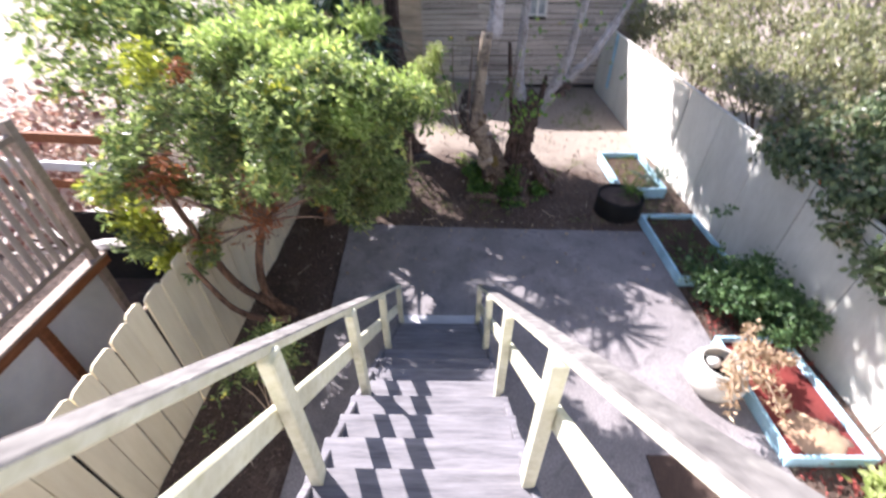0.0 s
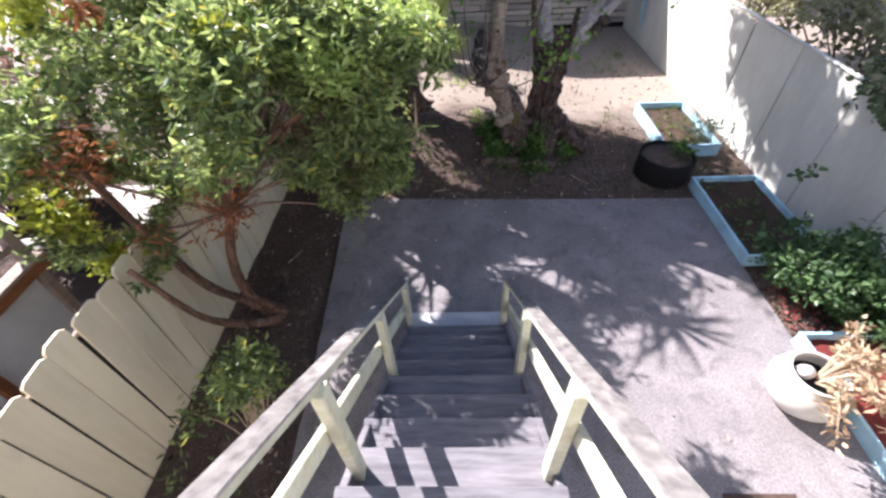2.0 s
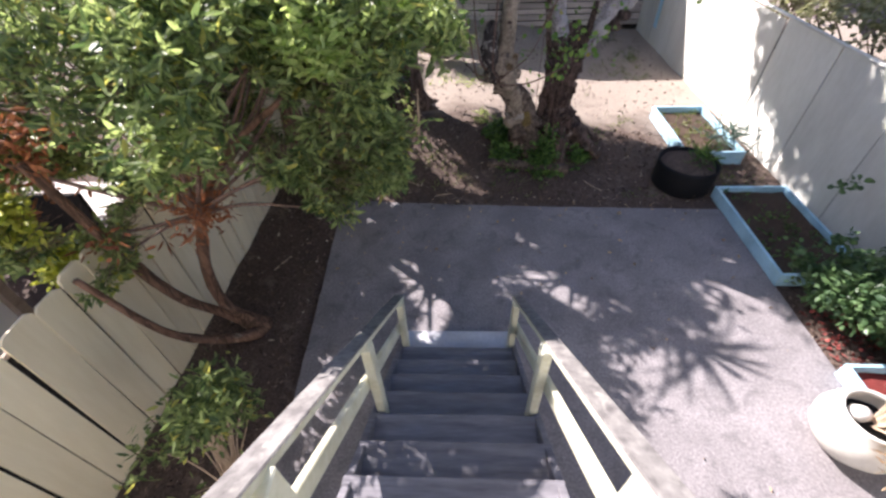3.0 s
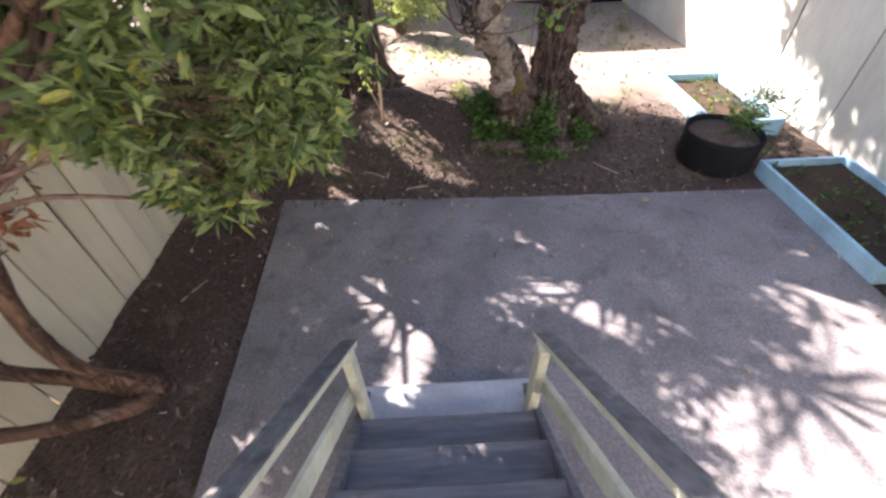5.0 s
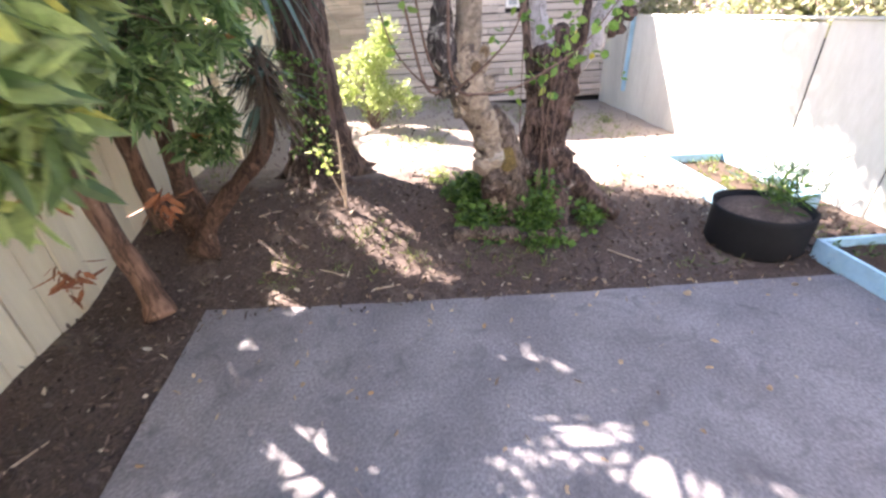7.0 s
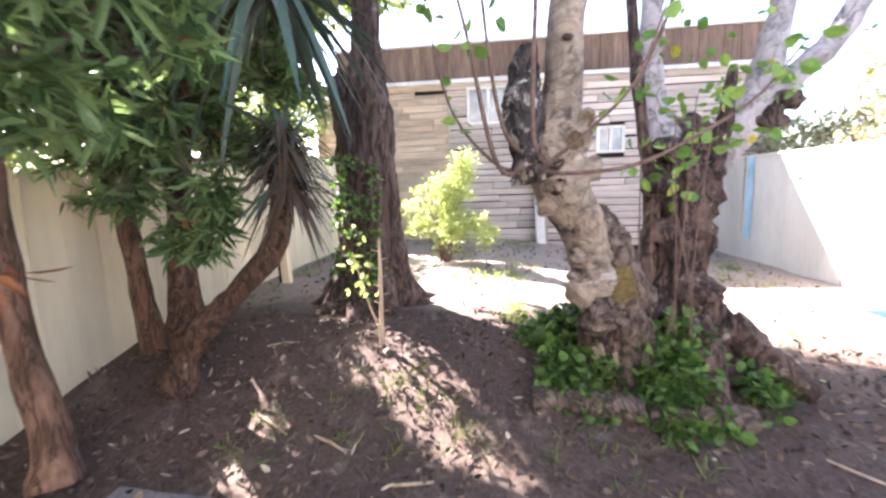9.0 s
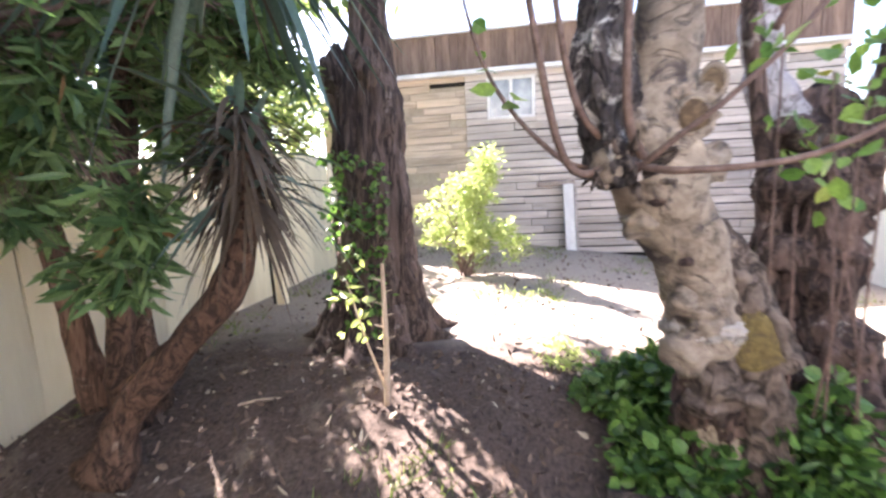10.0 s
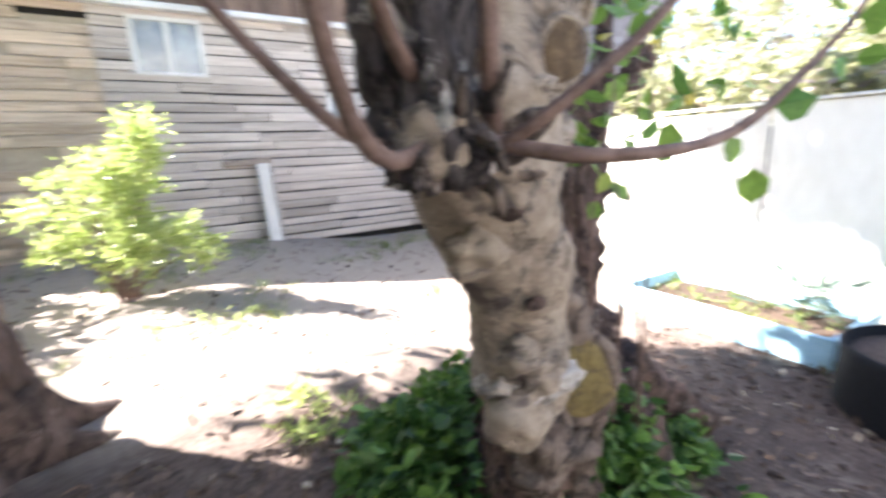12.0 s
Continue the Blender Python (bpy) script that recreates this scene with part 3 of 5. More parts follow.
def build_shed():
    sh = thing("back_building", "weathered grey lapped timber wall of an old building", "building", (2, SHED_Y, 0.1), kind="structure")
    rng = random.Random(11)
    holes = [(0.79, 1.75, 2.9, 3.72), (3.6, 4.2, 2.16, 2.74)]
    z = 0.1
    while z < 3.78:
        h = rng.uniform(0.135, 0.165)
        spans = [(-2.55, 0.35), (0.35, 7.2)]
        for x0, x1, a, b in holes:
            if a < z + h * 0.6 and z + h * 0.4 < b:
                spans = [s for p in spans for s in ((p[0], min(p[1], x0)), (max(p[0], x1), p[1])) if s[1] - s[0] > 0.05]
        for a, b in spans:
            while b - a > 0.05:
                tan = a < 0.3
                w = min(b - a, rng.uniform(0.5, 1.9) if tan else rng.uniform(0.9, 3.0))
                if not (tan and rng.random() < 0.12):
                    ob = part("lap_board", board((w - rng.uniform(0.004, 0.016), 0.03, h - rng.uniform(0.008, 0.026)), Matrix(), 0.006), M["siding_tan" if tan else "siding"], sh)
                    slip = 0.9 if tan else 0.5
                    ob.matrix_basis = pose(a + w / 2 - 2, rng.uniform(-0.02, 0.01), z + h / 2 - 0.1 + rng.uniform(-0.008, 0.008), 12 + rng.uniform(-6, 6), rng.uniform(-slip, slip), rng.uniform(-0.5, 0.5))
                a += w
        z += h
    # added solid block, near-black to paint the shade between the boards
    part("core", board((9.6, 0.2, 4.4), at(0.4, 0.14, 1.6), 0), M["dark"], sh, "dark block added behind the boards for shade in the gaps")
    part("rendered_wall", board((3.0, 0.03, 3.6), at(-3.1, 0.04, 1.72), 0.01), M["plaster"], sh, "tan rendered part of the wall")
    part("ledge", board((9.8, 0.3, 0.09), at(0.4, -0.02, 3.74), 0.012), M["white_wood"], sh, "pale worn ledge along the wall top")
    for x0, x1, a, b in holes:
        wi = thing("window", "", "")
        wi.parent = sh
        wi.matrix_basis = at((x0 + x1) / 2 - 2, -0.02, (a + b) / 2 - 0.1)
        w, h = x1 - x0, b - a
        for s in (-1, 1):
            part("window_frame", board((0.07, 0.06, h), at(s * (w / 2 - 0.035), 0, 0), 0.006), M["white_wood"], wi)
            part("window_frame", board((w - 0.14, 0.06, 0.06), at(0, 0, s * (h / 2 - 0.03)), 0.006), M["white_wood"], wi)
        part("mullion", board((0.07, 0.056, h - 0.12), at(0.0, 0, 0), 0.005), M["white_wood"], wi)
        for s in (-1, 1):
            part("pane", board(((w - 0.21) / 2, 0.008, h - 0.12), at(s * (w / 4 - 0.02), 0.01, 0), 0), M["glass"], wi, "dull old glass pane")
    fe = thing("upper_fence", "brown upright board fence above the wall", "fence", (2, SHED_Y + 0.38, 3.8), kind="structure")
    x = -4.2
    while x < 5.4:
        w = rng.uniform(0.15, 0.19)
        ob = part("board", board((w - 0.004, 0.02, 0.98), at(0, 0, 0.49), 0.004), M["brown_board"], fe)
        ob.matrix_basis = pose(x + w / 2, rng.uniform(-0.008, 0.008), 0.0, 0, rng.uniform(-0.8, 0.8), 0)
        x += w
    part("backing_rail", board((9.8, 0.03, 0.96), at(0.6, 0.03, 0.49), 0), M["brown_board"], fe)
    part("cap_rail", board((9.8, 0.1, 0.05), at(0.6, 0, 0.985), 0.006), M["white_wood"], fe, "pale flat cap rail")
    po = thing("old_post", "short grey timber post leaning on the wall", "post", (2.4, 16.78, ground_at(2.4, 16.8) - 0.04, -3, -2.5, 0))
    part("shaft", board((0.2, 0.12, 1.36), at(0, 0, 0.68), 0.012), M["white_wood"], po)
    part("side_batten", board((0.05, 0.1, 1.3), at(0.14, 0.02, 0.65), 0.008), M["siding"], po)
    part("head", board((0.75, 0.09, 0.1), at(-0.22, 0.08, 1.4), 0.012), M["grey_wood"], po)
    sd = part("wall_west", board((0.2, 9.0, 3.6), at(-2.7, 21.6, 1.8), 0.01), M["plaster"], None)
    tagged(sd, "tan side wall of the back building", "wall", kind="structure")


build_shed()


# ---- planters and pots ----
def planter(name_label, x0, x1, y0, y1, h, fill, fill_z):
    t = 0.04
    bx = thing("planter_box", name_label, "planter", ((x0 + x1) / 2, (y0 + y1) / 2, -0.02), group="blue planter boxes")
    w, d = x1 - x0, y1 - y0
    for s in (-1, 1):
        part("side_board", board((t, d, h), at(s * (w / 2 - t / 2), 0, h / 2), 0.005), M["blue"], bx)
        part("end_board", board((w - 2 * t - 0.002, t, h - 0.004), at(0, s * (d / 2 - t / 2), h / 2), 0.005), M["blue"], bx)
    bm = bmesh.new()
    n = 14
    grid = [[bm.verts.new((-w / 2 + t + (w - 2 * t) * i / n, -d / 2 + t + (d - 2 * t) * j / n,
             fill_z + 0.025 * noise.noise(Vector((i * 0.5 + x0, j * 0.5 + y0, 1))))) for i in range(n + 1)] for j in range(n + 1)]
    for j in range(n):
        for i in range(n):
            bm.faces.new((grid[j][i], grid[j][i + 1], grid[j + 1][i + 1], grid[j + 1][i]))
    part("soil", bm, fill, bx, "soil filling the box", smooth=True)
    return bx


planter("light blue wooden planter box with red mulch", 4.88, 5.82, 4.42, 6.08, 0.2, M["red_mulch"], 0.1)
planter("light blue wooden planter box with bare dark soil", 4.9, 5.92, 7.25, 9.05, 0.2, M["bed_soil"], 0.11)
planter("light blue wooden planter box with weeds beside a fence", 4.8, 5.74, 9.92, 11.6, 0.24, M["bed_soil"], 0.12)


door_mat = thing("ground_mat", "dark brown flat mat lying on the concrete", "mat", (3.74, 4.2, 0.0))
part("sheet", board((0.62, 0.64, 0.014), at(0, 0, 0.009), 0.004), M["mat_brown"], door_mat)
mound = thing("straw_mound", "pale sandy straw heaped in the planter", "straw", (5.35, 4.72, 0.07))
part("mound", lump(bmesh.new(), (0, 0, 0.0), 0.33, 4, 0.35, (1.1, 0.8, 0.2), 3), M["sand"], mound, smooth=True)


def lathe(profile, sides=40, wobble=0.0):
    bm = bmesh.new()
    rings = []
    for r, z in profile:
        ring = []
        for k in range(sides):
            a = 2 * math.pi * k / sides
            rr = r * (1 + wobble * noise.noise(Vector((math.cos(a) * 1.5, math.sin(a) * 1.5, z * 4))))
            ring.append(bm.verts.new((rr * math.cos(a), rr * math.sin(a), z)))
        rings.append(ring)
    for a, b in zip(rings, rings[1:]):
        for k in range(sides):
            bm.faces.new((a[k], a[(k + 1) % sides], b[(k + 1) % sides], b[k]))
    bm.faces.new(rings[0][::-1])
    bm.faces.new(rings[-1])
    return bm


def build_pots():
    p = thing("fabric_pot", "black fabric grow pot with soil", "plant pot", (4.58, 9.4, ground_at(4.58, 9.4) - 0.01))
    part("bag", lathe([(0.4, 0), (0.425, 0.05), (0.43, 0.36), (0.435, 0.42), (0.415, 0.425), (0.4, 0.34), (0.1, 0.345)], 44, 0.05), M["fabric"], p, smooth=True)
    part("soil", lathe([(0.39, 0.34), (0.38, 0.372), (0.2, 0.385), (0.02, 0.39)], 30, 0.05), M["soil"], p, "brown soil in the pot", smooth=True)
    spots = [(0.18 + 0.1 * math.cos(k * 2.4), 0.1 * math.sin(k * 2.4), 0.4 + 0.012 * k) for k in range(14)]
    part("seedling", leaf_mesh("seedling", spots, 0.16, 0.02, 9, 0.3, -0.5, 21), M["leaf_ivy"], p, "feathery green seedling")
    q = thing("white_pot", "round white glazed pot with a dead plant", "plant pot", (4.53, 5.4, 0.0))
    part("bowl", lathe([(0.17, 0), (0.24, 0.03), (0.325, 0.16), (0.34, 0.27), (0.3, 0.4), (0.245, 0.47), (0.25, 0.495), (0.23, 0.5), (0.215, 0.48), (0.24, 0.4), (0.25, 0.32), (0.05, 0.32)], 44), M["glazed"], q, smooth=True)
    # soil takes the black fabric colour to paint the shade inside the bowl
    part("soil", lathe([(0.246, 0.325), (0.23, 0.345), (0.02, 0.35)], 30, 0.05), M["fabric"], q, "soil in the pot, coloured black for the shaded hollow", smooth=True)
    part("pebble", lump(bmesh.new(), (-0.07, 0.06, 0.42), 0.085, 3, 0.2, (1, 0.9, 0.8)), M["stone"], q, "white pebble on the soil", smooth=True)
    rng = random.Random(5)
    tips = []
    for k in range(16):
        a = rng.uniform(-1.9, 0.9)
        reach = rng.uniform(0.35, 0.85)
        e = Vector((math.cos(a) * reach, math.sin(a) * reach * 0.9, 0.44 + rng.uniform(-0.1, 0.28)))
        mid = e * 0.5 + Vector((0, 0, 0.36 + rng.uniform(0, 0.1)))
        part("stem", tube(bmesh.new(), [(0.03 * math.cos(a), 0.03 * math.sin(a), 0.38, 0.011), (*mid, 0.008), (*e, 0.003)], 5, 5), M["pale_twig"], q, "dry pale stem")
        tips += [tuple(mid.lerp(e, f)) for f in (0.1, 0.3, 0.5, 0.7, 0.85, 1.0)]
    part("dry_leaves", leaf_mesh("dry_leaves", tips, 0.085, 0.03, 9, 0.5, 0.2, 6), M["leaf_straw"], q, "straw-coloured curled leaves")


build_pots()


# ---- trees and shrubs ----
def limbs_to(tr, mat, root, targets, r0, rng, off=(0, 0, 0), bend=0.25, sides=7):
    for e in targets:
        e = Vector(e) - Vector(off)
        root_v = Vector(root) - Vector(off)
        mid = root_v.lerp(e, 0.5) + Vector((rng.uniform(-bend, bend), rng.uniform(-bend, bend), rng.uniform(0, bend)))
        part("limb", tube(bmesh.new(), [(*root_v, r0), (*mid, r0 * 0.6), (*e, r0 * 0.2)], sides, 5, 0.15), mat, tr, smooth=True)


def build_hedge_tree(label, trunk_lines, root, blobs, count, leaf, seed, mats, limb_count=16, floor_at=None, per=9, yellow=None, droop=0.35, shell=0.55, gap=0.0, holes=(), young="leaf_yellow", tips=(), dead=(), spread=0.7, hub=None):
    tr = thing("tree", label, "tree", tuple(trunk_lines[0][0][:3]))
    off = Matrix.Translation([-c for c in trunk_lines[0][0][:3]])
    for line in trunk_lines:
        bm = tube(bmesh.new(), line, 14, 8, 0.25, 0.07)
        bmesh.ops.transform(bm, matrix=off, verts=bm.verts)
        part("trunk", bm, mats[0], tr, smooth=True)
    rng = random.Random(seed)
    spots = in_blobs(blobs, count, seed, shell, floor_at, gap, holes)
    limbs_to(tr, mats[1], root, rng.sample([tuple(s) for s in spots], limb_count), 0.022, rng, trunk_lines[0][0][:3])
    o = np.array(trunk_lines[0][0][:3])
    part("crown", leaf_mesh("crown", np.array(spots) - o, leaf[0], leaf[1], per, spread, droop, seed + 1), mats[2], tr, "crown of many small leaves")
    part("twigwork", twig_mesh("twigwork", np.array(spots) - o, np.array(hub or root) - o, 0.24, 0.0023, seed + 2), mats[1], tr, "fine twigs carrying the leaves")
    # yellow sprays; on the lance-leaved tree, leaves lightened to look sunlit
    if yellow:
        ys = in_blobs(yellow, int(len(yellow) * 60), seed + 5, 0.2)
        part("young_lit_growth", leaf_mesh("young_lit_growth", np.array(ys) - o, leaf[0] * 0.9, leaf[1] * 1.3, 9, 0.7, -0.1, seed + 7), M[young], tr, "yellow-green shoots, and top leaves coloured as sunlit")
    if dead:
        ds = in_blobs(dead, int(len(dead) * 20), seed + 9, 0.2)
        part("dry_foliage", leaf_mesh("dry_foliage", np.array(ds) - o, leaf[0], leaf[1], 7, 0.7, 0.5, seed + 10), M["leaf_rust"], tr, "rust-brown withered leaves inside the crown")
    # paler leaves where the sun strikes the crown, light put into their colour
    if tips:
        ts = in_blobs(tips, int(len(tips) * 130), seed + 6, 0.3)
        part("lit_growth", leaf_mesh("lit_growth", np.array(ts) - o, leaf[0], leaf[1] * 1.2, 9, 0.7, 0.0, seed + 8), M["leaf_sunlit"], tr, "crown leaves coloured light green as if sunlit")
    return tr


# the round-crowned tree by the fence, nearest the stairs
build_hedge_tree(
    "leafy evergreen tree with several leaning stems by the fence",
    [[(-1.14, 6.62, -0.05, 0.12), (-1.24, 6.54, 0.25, 0.06), (-1.3, 6.45, 0.6, 0.05), (-1.22, 6.42, 1.2, 0.048), (-0.95, 6.5, 2.0, 0.04), (-0.7, 6.6, 2.9, 0.025)],
     [(-1.16, 6.6, -0.05, 0.09), (-1.35, 6.45, 0.4, 0.048), (-1.55, 6.2, 1.1, 0.045), (-1.75, 6.05, 2.5, 0.03)],
     [(-1.12, 6.56, -0.05, 0.08), (-1.24, 6.2, 0.3, 0.045), (-1.42, 5.85, 0.9, 0.038), (-1.55, 5.65, 1.8, 0.02)],
     [(-1.0, 6.5, 1.9, 0.034), (-0.5, 6.55, 2.4, 0.028), (0.1, 6.55, 2.8, 0.02), (0.6, 6.6, 3.0, 0.012)]],
    (-1.05, 6.45, 1.75),
    [(-1.6, 6.8, 2.7, 0.8, 1.15, 0.9), (-1.0, 7.3, 2.85, 1.0, 1.1, 0.9), (-1.95, 6.15, 2.3, 0.6, 0.7, 0.7), (-0.45, 7.1, 2.85, 0.85, 1.0, 0.75), (-0.5, 6.2, 3.0, 0.7, 0.75, 0.6),
     (-0.2, 6.9, 2.35, 0.5, 0.6, 0.5), (0.0, 6.75, 3.25, 0.5, 0.55, 0.38), (0.45, 6.65, 2.65, 0.5, 0.5, 0.75), (0.75, 6.8, 3.05, 0.38, 0.45, 0.45), (0.2, 6.5, 2.1, 0.32, 0.3, 0.4), (0.62, 6.6, 2.3, 0.26, 0.28, 0.35), (-1.75, 5.9, 1.75, 0.35, 0.4, 0.3), (-0.05, 6.35, 2.45, 0.3, 0.25, 0.35), (-0.45, 6.3, 2.5, 0.3, 0.28, 0.35)],
    5900, (0.083, 0.026), 12, (M["red_bark"], M["twig"], M["leaf_hedge"]), 34, gap=-0.05, spread=0.3, droop=0.25, hub=(-0.6, 6.7, 2.5), dead=[(-1.6, 6.2, 2.0, 0.5, 0.4, 0.3), (-1.1, 6.4, 1.9, 0.35, 0.4, 0.3), (-1.5, 6.6, 3.5, 0.16, 0.16, 0.1), (-1.0, 6.3, 2.5, 0.4, 0.4, 0.3), (-1.6, 6.1, 2.6, 0.4, 0.35, 0.3), (-0.5, 6.4, 2.7, 0.3, 0.35, 0.3)],
    tips=[(0.55, 6.55, 2.9, 0.35, 0.25, 0.3), (0.2, 6.5, 3.1, 0.4, 0.3, 0.25), (-0.12, 7.2, 2.98, 0.35, 0.4, 0.3), (0.77, 7.0, 3.1, 0.3, 0.4, 0.3), (0.4, 6.9, 3.2, 0.35, 0.4, 0.25), (-0.4, 7.2, 3.45, 0.5, 0.5, 0.15), (-1.2, 7.3, 3.65, 0.5, 0.5, 0.12)],
    yellow=[(-1.7, 6.3, 3.65, 0.3, 0.3, 0.2), (-2.3, 6.1, 2.6, 0.3, 0.3, 0.3), (-2.05, 6.0, 2.2, 0.3, 0.3, 0.25), (-1.95, 6.1, 1.5, 0.35, 0.3, 0.2), (-0.36, 6.15, 3.4, 0.12, 0.12, 0.1)])

# small openings that throw streaks of sun across the slab
speck_rng = random.Random(3)
SPECKS = []
for _ in range(46):
    sx, sy = speck_rng.uniform(1.9, 3.9), speck_rng.uniform(6.2, 8.1)
    SPECKS += [(sx + 0.09 * j, sy - 0.08 * j, 0, speck_rng.uniform(0.15, 0.23)) for j in range(3)]

# the drooping lance-leaved tree over the mulch
build_hedge_tree(
    "drooping tree with long narrow leaves over the mulch",
    [[(-1.05, 8.95, 0.0, 0.13), (-1.1, 9.0, 0.3, 0.09), (-1.2, 9.0, 1.2, 0.075), (-1.0, 8.9, 2.6, 0.05)],
     [(-1.55, 10.3, 0.1, 0.11), (-1.55, 10.2, 0.9, 0.08), (-1.45, 10.0, 2.2, 0.06), (-1.3, 9.9, 3.4, 0.04)]],
    (-1.1, 9.1, 2.1),
    # clumps at (-2.3, 9.3), (-1.7, 10.0), (-2.5, 10.7) are added to shade the slab
    [(-0.35, 8.6, 2.6, 1.1, 1.0, 0.7), (-1.1, 9.2, 2.75, 1.05, 1.1, 0.8), (-0.72, 9.7, 1.5, 0.12, 0.16, 0.5), (-0.4, 9.55, 1.6, 0.1, 0.14, 0.5), (-0.9, 9.6, 1.85, 0.35, 0.35, 0.45), (-0.35, 8.5, 1.95, 0.35, 0.35, 0.25), (-2.3, 9.3, 2.8, 0.8, 0.9, 0.6), (-2.5, 10.7, 3.0, 0.7, 0.8, 0.6), (-1.7, 10.0, 2.95, 0.8, 0.9, 0.6), (-1.5, 8.4, 3.0, 0.8, 0.7, 0.5), (-1.9, 11.8, 2.5, 0.5, 0.5, 0.5), (-1.6, 8.45, 2.3, 0.7, 0.85, 0.5), (-1.2, 9.6, 2.0, 0.5, 0.5, 0.5), (-1.5, 11.0, 3.6, 1.1, 1.5, 1.1), (-1.15, 11.5, 2.8, 0.8, 0.9, 0.8), (-0.85, 10.7, 2.35, 0.85, 0.5, 0.6), (-0.75, 10.8, 3.0, 0.6, 0.6, 0.6)],
    4700, (0.135, 0.032), 31, (M["red_bark"], M["twig"], M["leaf_lance"]), 46, floor_at=0.95, droop=0.55, gap=-0.03, per=9, spread=0.3, hub=(-1.0, 9.3, 3.2),
    yellow=[(-0.1, 9.4, 3.45, 0.35, 0.3, 0.25), (-1.3, 9.0, 3.5, 0.8, 0.5, 0.2), (-0.5, 8.6, 3.2, 0.5, 0.4, 0.15)], young="leaf_sunlit",
    holes=[(0.62, 10.4, 0.2, 0.24), (0.78, 10.22, 0.2, 0.36), (0.98, 10.08, 0.2, 0.52), (0.95, 9.9, 0.2, 0.5), (1.15, 9.8, 0.2, 0.58), (1.38, 9.62, 0.2, 0.52), (1.1, 9.65, 0.2, 0.42),
           (0.38, 7.55, 0, 0.22), (0.6, 7.38, 0, 0.27), (0.75, 7.1, 0, 0.3), (0.86, 6.8, 0, 0.3), (0.82, 6.5, 0, 0.28), (0.8, 6.3, 0.2, 0.22), (1.0, 7.65, 0, 0.18)] + SPECKS)


def build_yucca():
    x, y = -1.0, 10.05
    z = ground_at(x, y)
    yu = thing("yucca", "tall yucca with blue-green blades and a dead skirt", "yucca", (x, y, z))
    rng = np.random.default_rng(9)
    heads = [((1.0, -0.24, 1.5), [(0.05, -0.3, -0.05, 0.15), (0.18, -0.26, 0.24, 0.095), (0.55, -0.25, 0.62, 0.08), (0.9, -0.25, 1.0, 0.075), (1.02, -0.24, 1.55, 0.07)], 44, 300, 0.022),
             ((0.92, -0.12, 2.75), [(-0.1, 0.2, -0.05, 0.12), (-0.25, 0.28, 1.1, 0.075), (-0.05, 0.2, 2.1, 0.07), (0.92, -0.12, 2.75, 0.07)], 70, 50, 0.036),
             ((0.78, -0.05, 4.1), [(0.92, -0.12, 2.7, 0.08), (0.88, -0.05, 3.4, 0.07), (0.78, -0.05, 4.1, 0.06)], 60, 0, 0.028),
             ((-0.15, 0.35, 2.7), [(-0.12, 0.05, -0.05, 0.13), (-0.18, 0.1, 0.5, 0.08), (-0.15, 0.3, 1.6, 0.07), (-0.15, 0.35, 2.7, 0.06)], 50, 30, 0.03)]

    def blade(base, a, el, length, half, bow):
        bm = bmesh.new()
        d = Vector((math.cos(a) * math.cos(el), math.sin(a) * math.cos(el), math.sin(el)))
        side = d.cross(Vector((0, 0, 1))).normalized()
        up = side.cross(d)
        rows = []
        for f, ww in ((0.04, 0.6), (0.25, 0.95), (0.5, 1.0), (0.75, 0.75), (1.0, 0.03)):
            c = base + d * length * f - Vector((0, 0, 1)) * length * f * f * bow
            rows.append((bm.verts.new(c - side * half * ww + up * half * 0.35 * ww), bm.verts.new(c), bm.verts.new(c + side * half * ww + up * half * 0.35 * ww)))
        for p, q in zip(rows, rows[1:]):
            bm.faces.new((p[0], p[1], q[1], q[0]))
            bm.faces.new((p[1], p[2], q[2], q[1]))
        return bm

    for (hx, hy, hz), line, green, dead, half in heads:
        part("trunk", tube(bmesh.new(), line, 14, 7, 0.35, 0.07), M["yucca_bark"], yu, smooth=True)
        for k in range(green):
            b0 = Vector((hx, hy, hz + rng.uniform(-0.2, 0.2)))
            part("blade", blade(b0, rng.uniform(0, 2 * math.pi), rng.uniform(-0.5 if hz < 2 else -1.15, 1.2), rng.uniform(0.55, 0.95) * (0.7 if hz < 2 else 1.1), half, rng.uniform(0.15, 0.7)), M["leaf_blade"], yu, smooth=True)
        for k in range(dead):
            b0 = Vector((hx, hy, hz + rng.uniform(-0.2, 0.3)))
            part("dead_blade", blade(b0, rng.uniform(0, 2 * math.pi), rng.uniform(-1.1, 0.2), rng.uniform(0.18, 0.5), rng.choice([0.006, 0.009, 0.014]), rng.uniform(0.1, 0.7)), M["leaf_dead"], yu, "dry brown hanging leaf", smooth=True)


build_yucca()


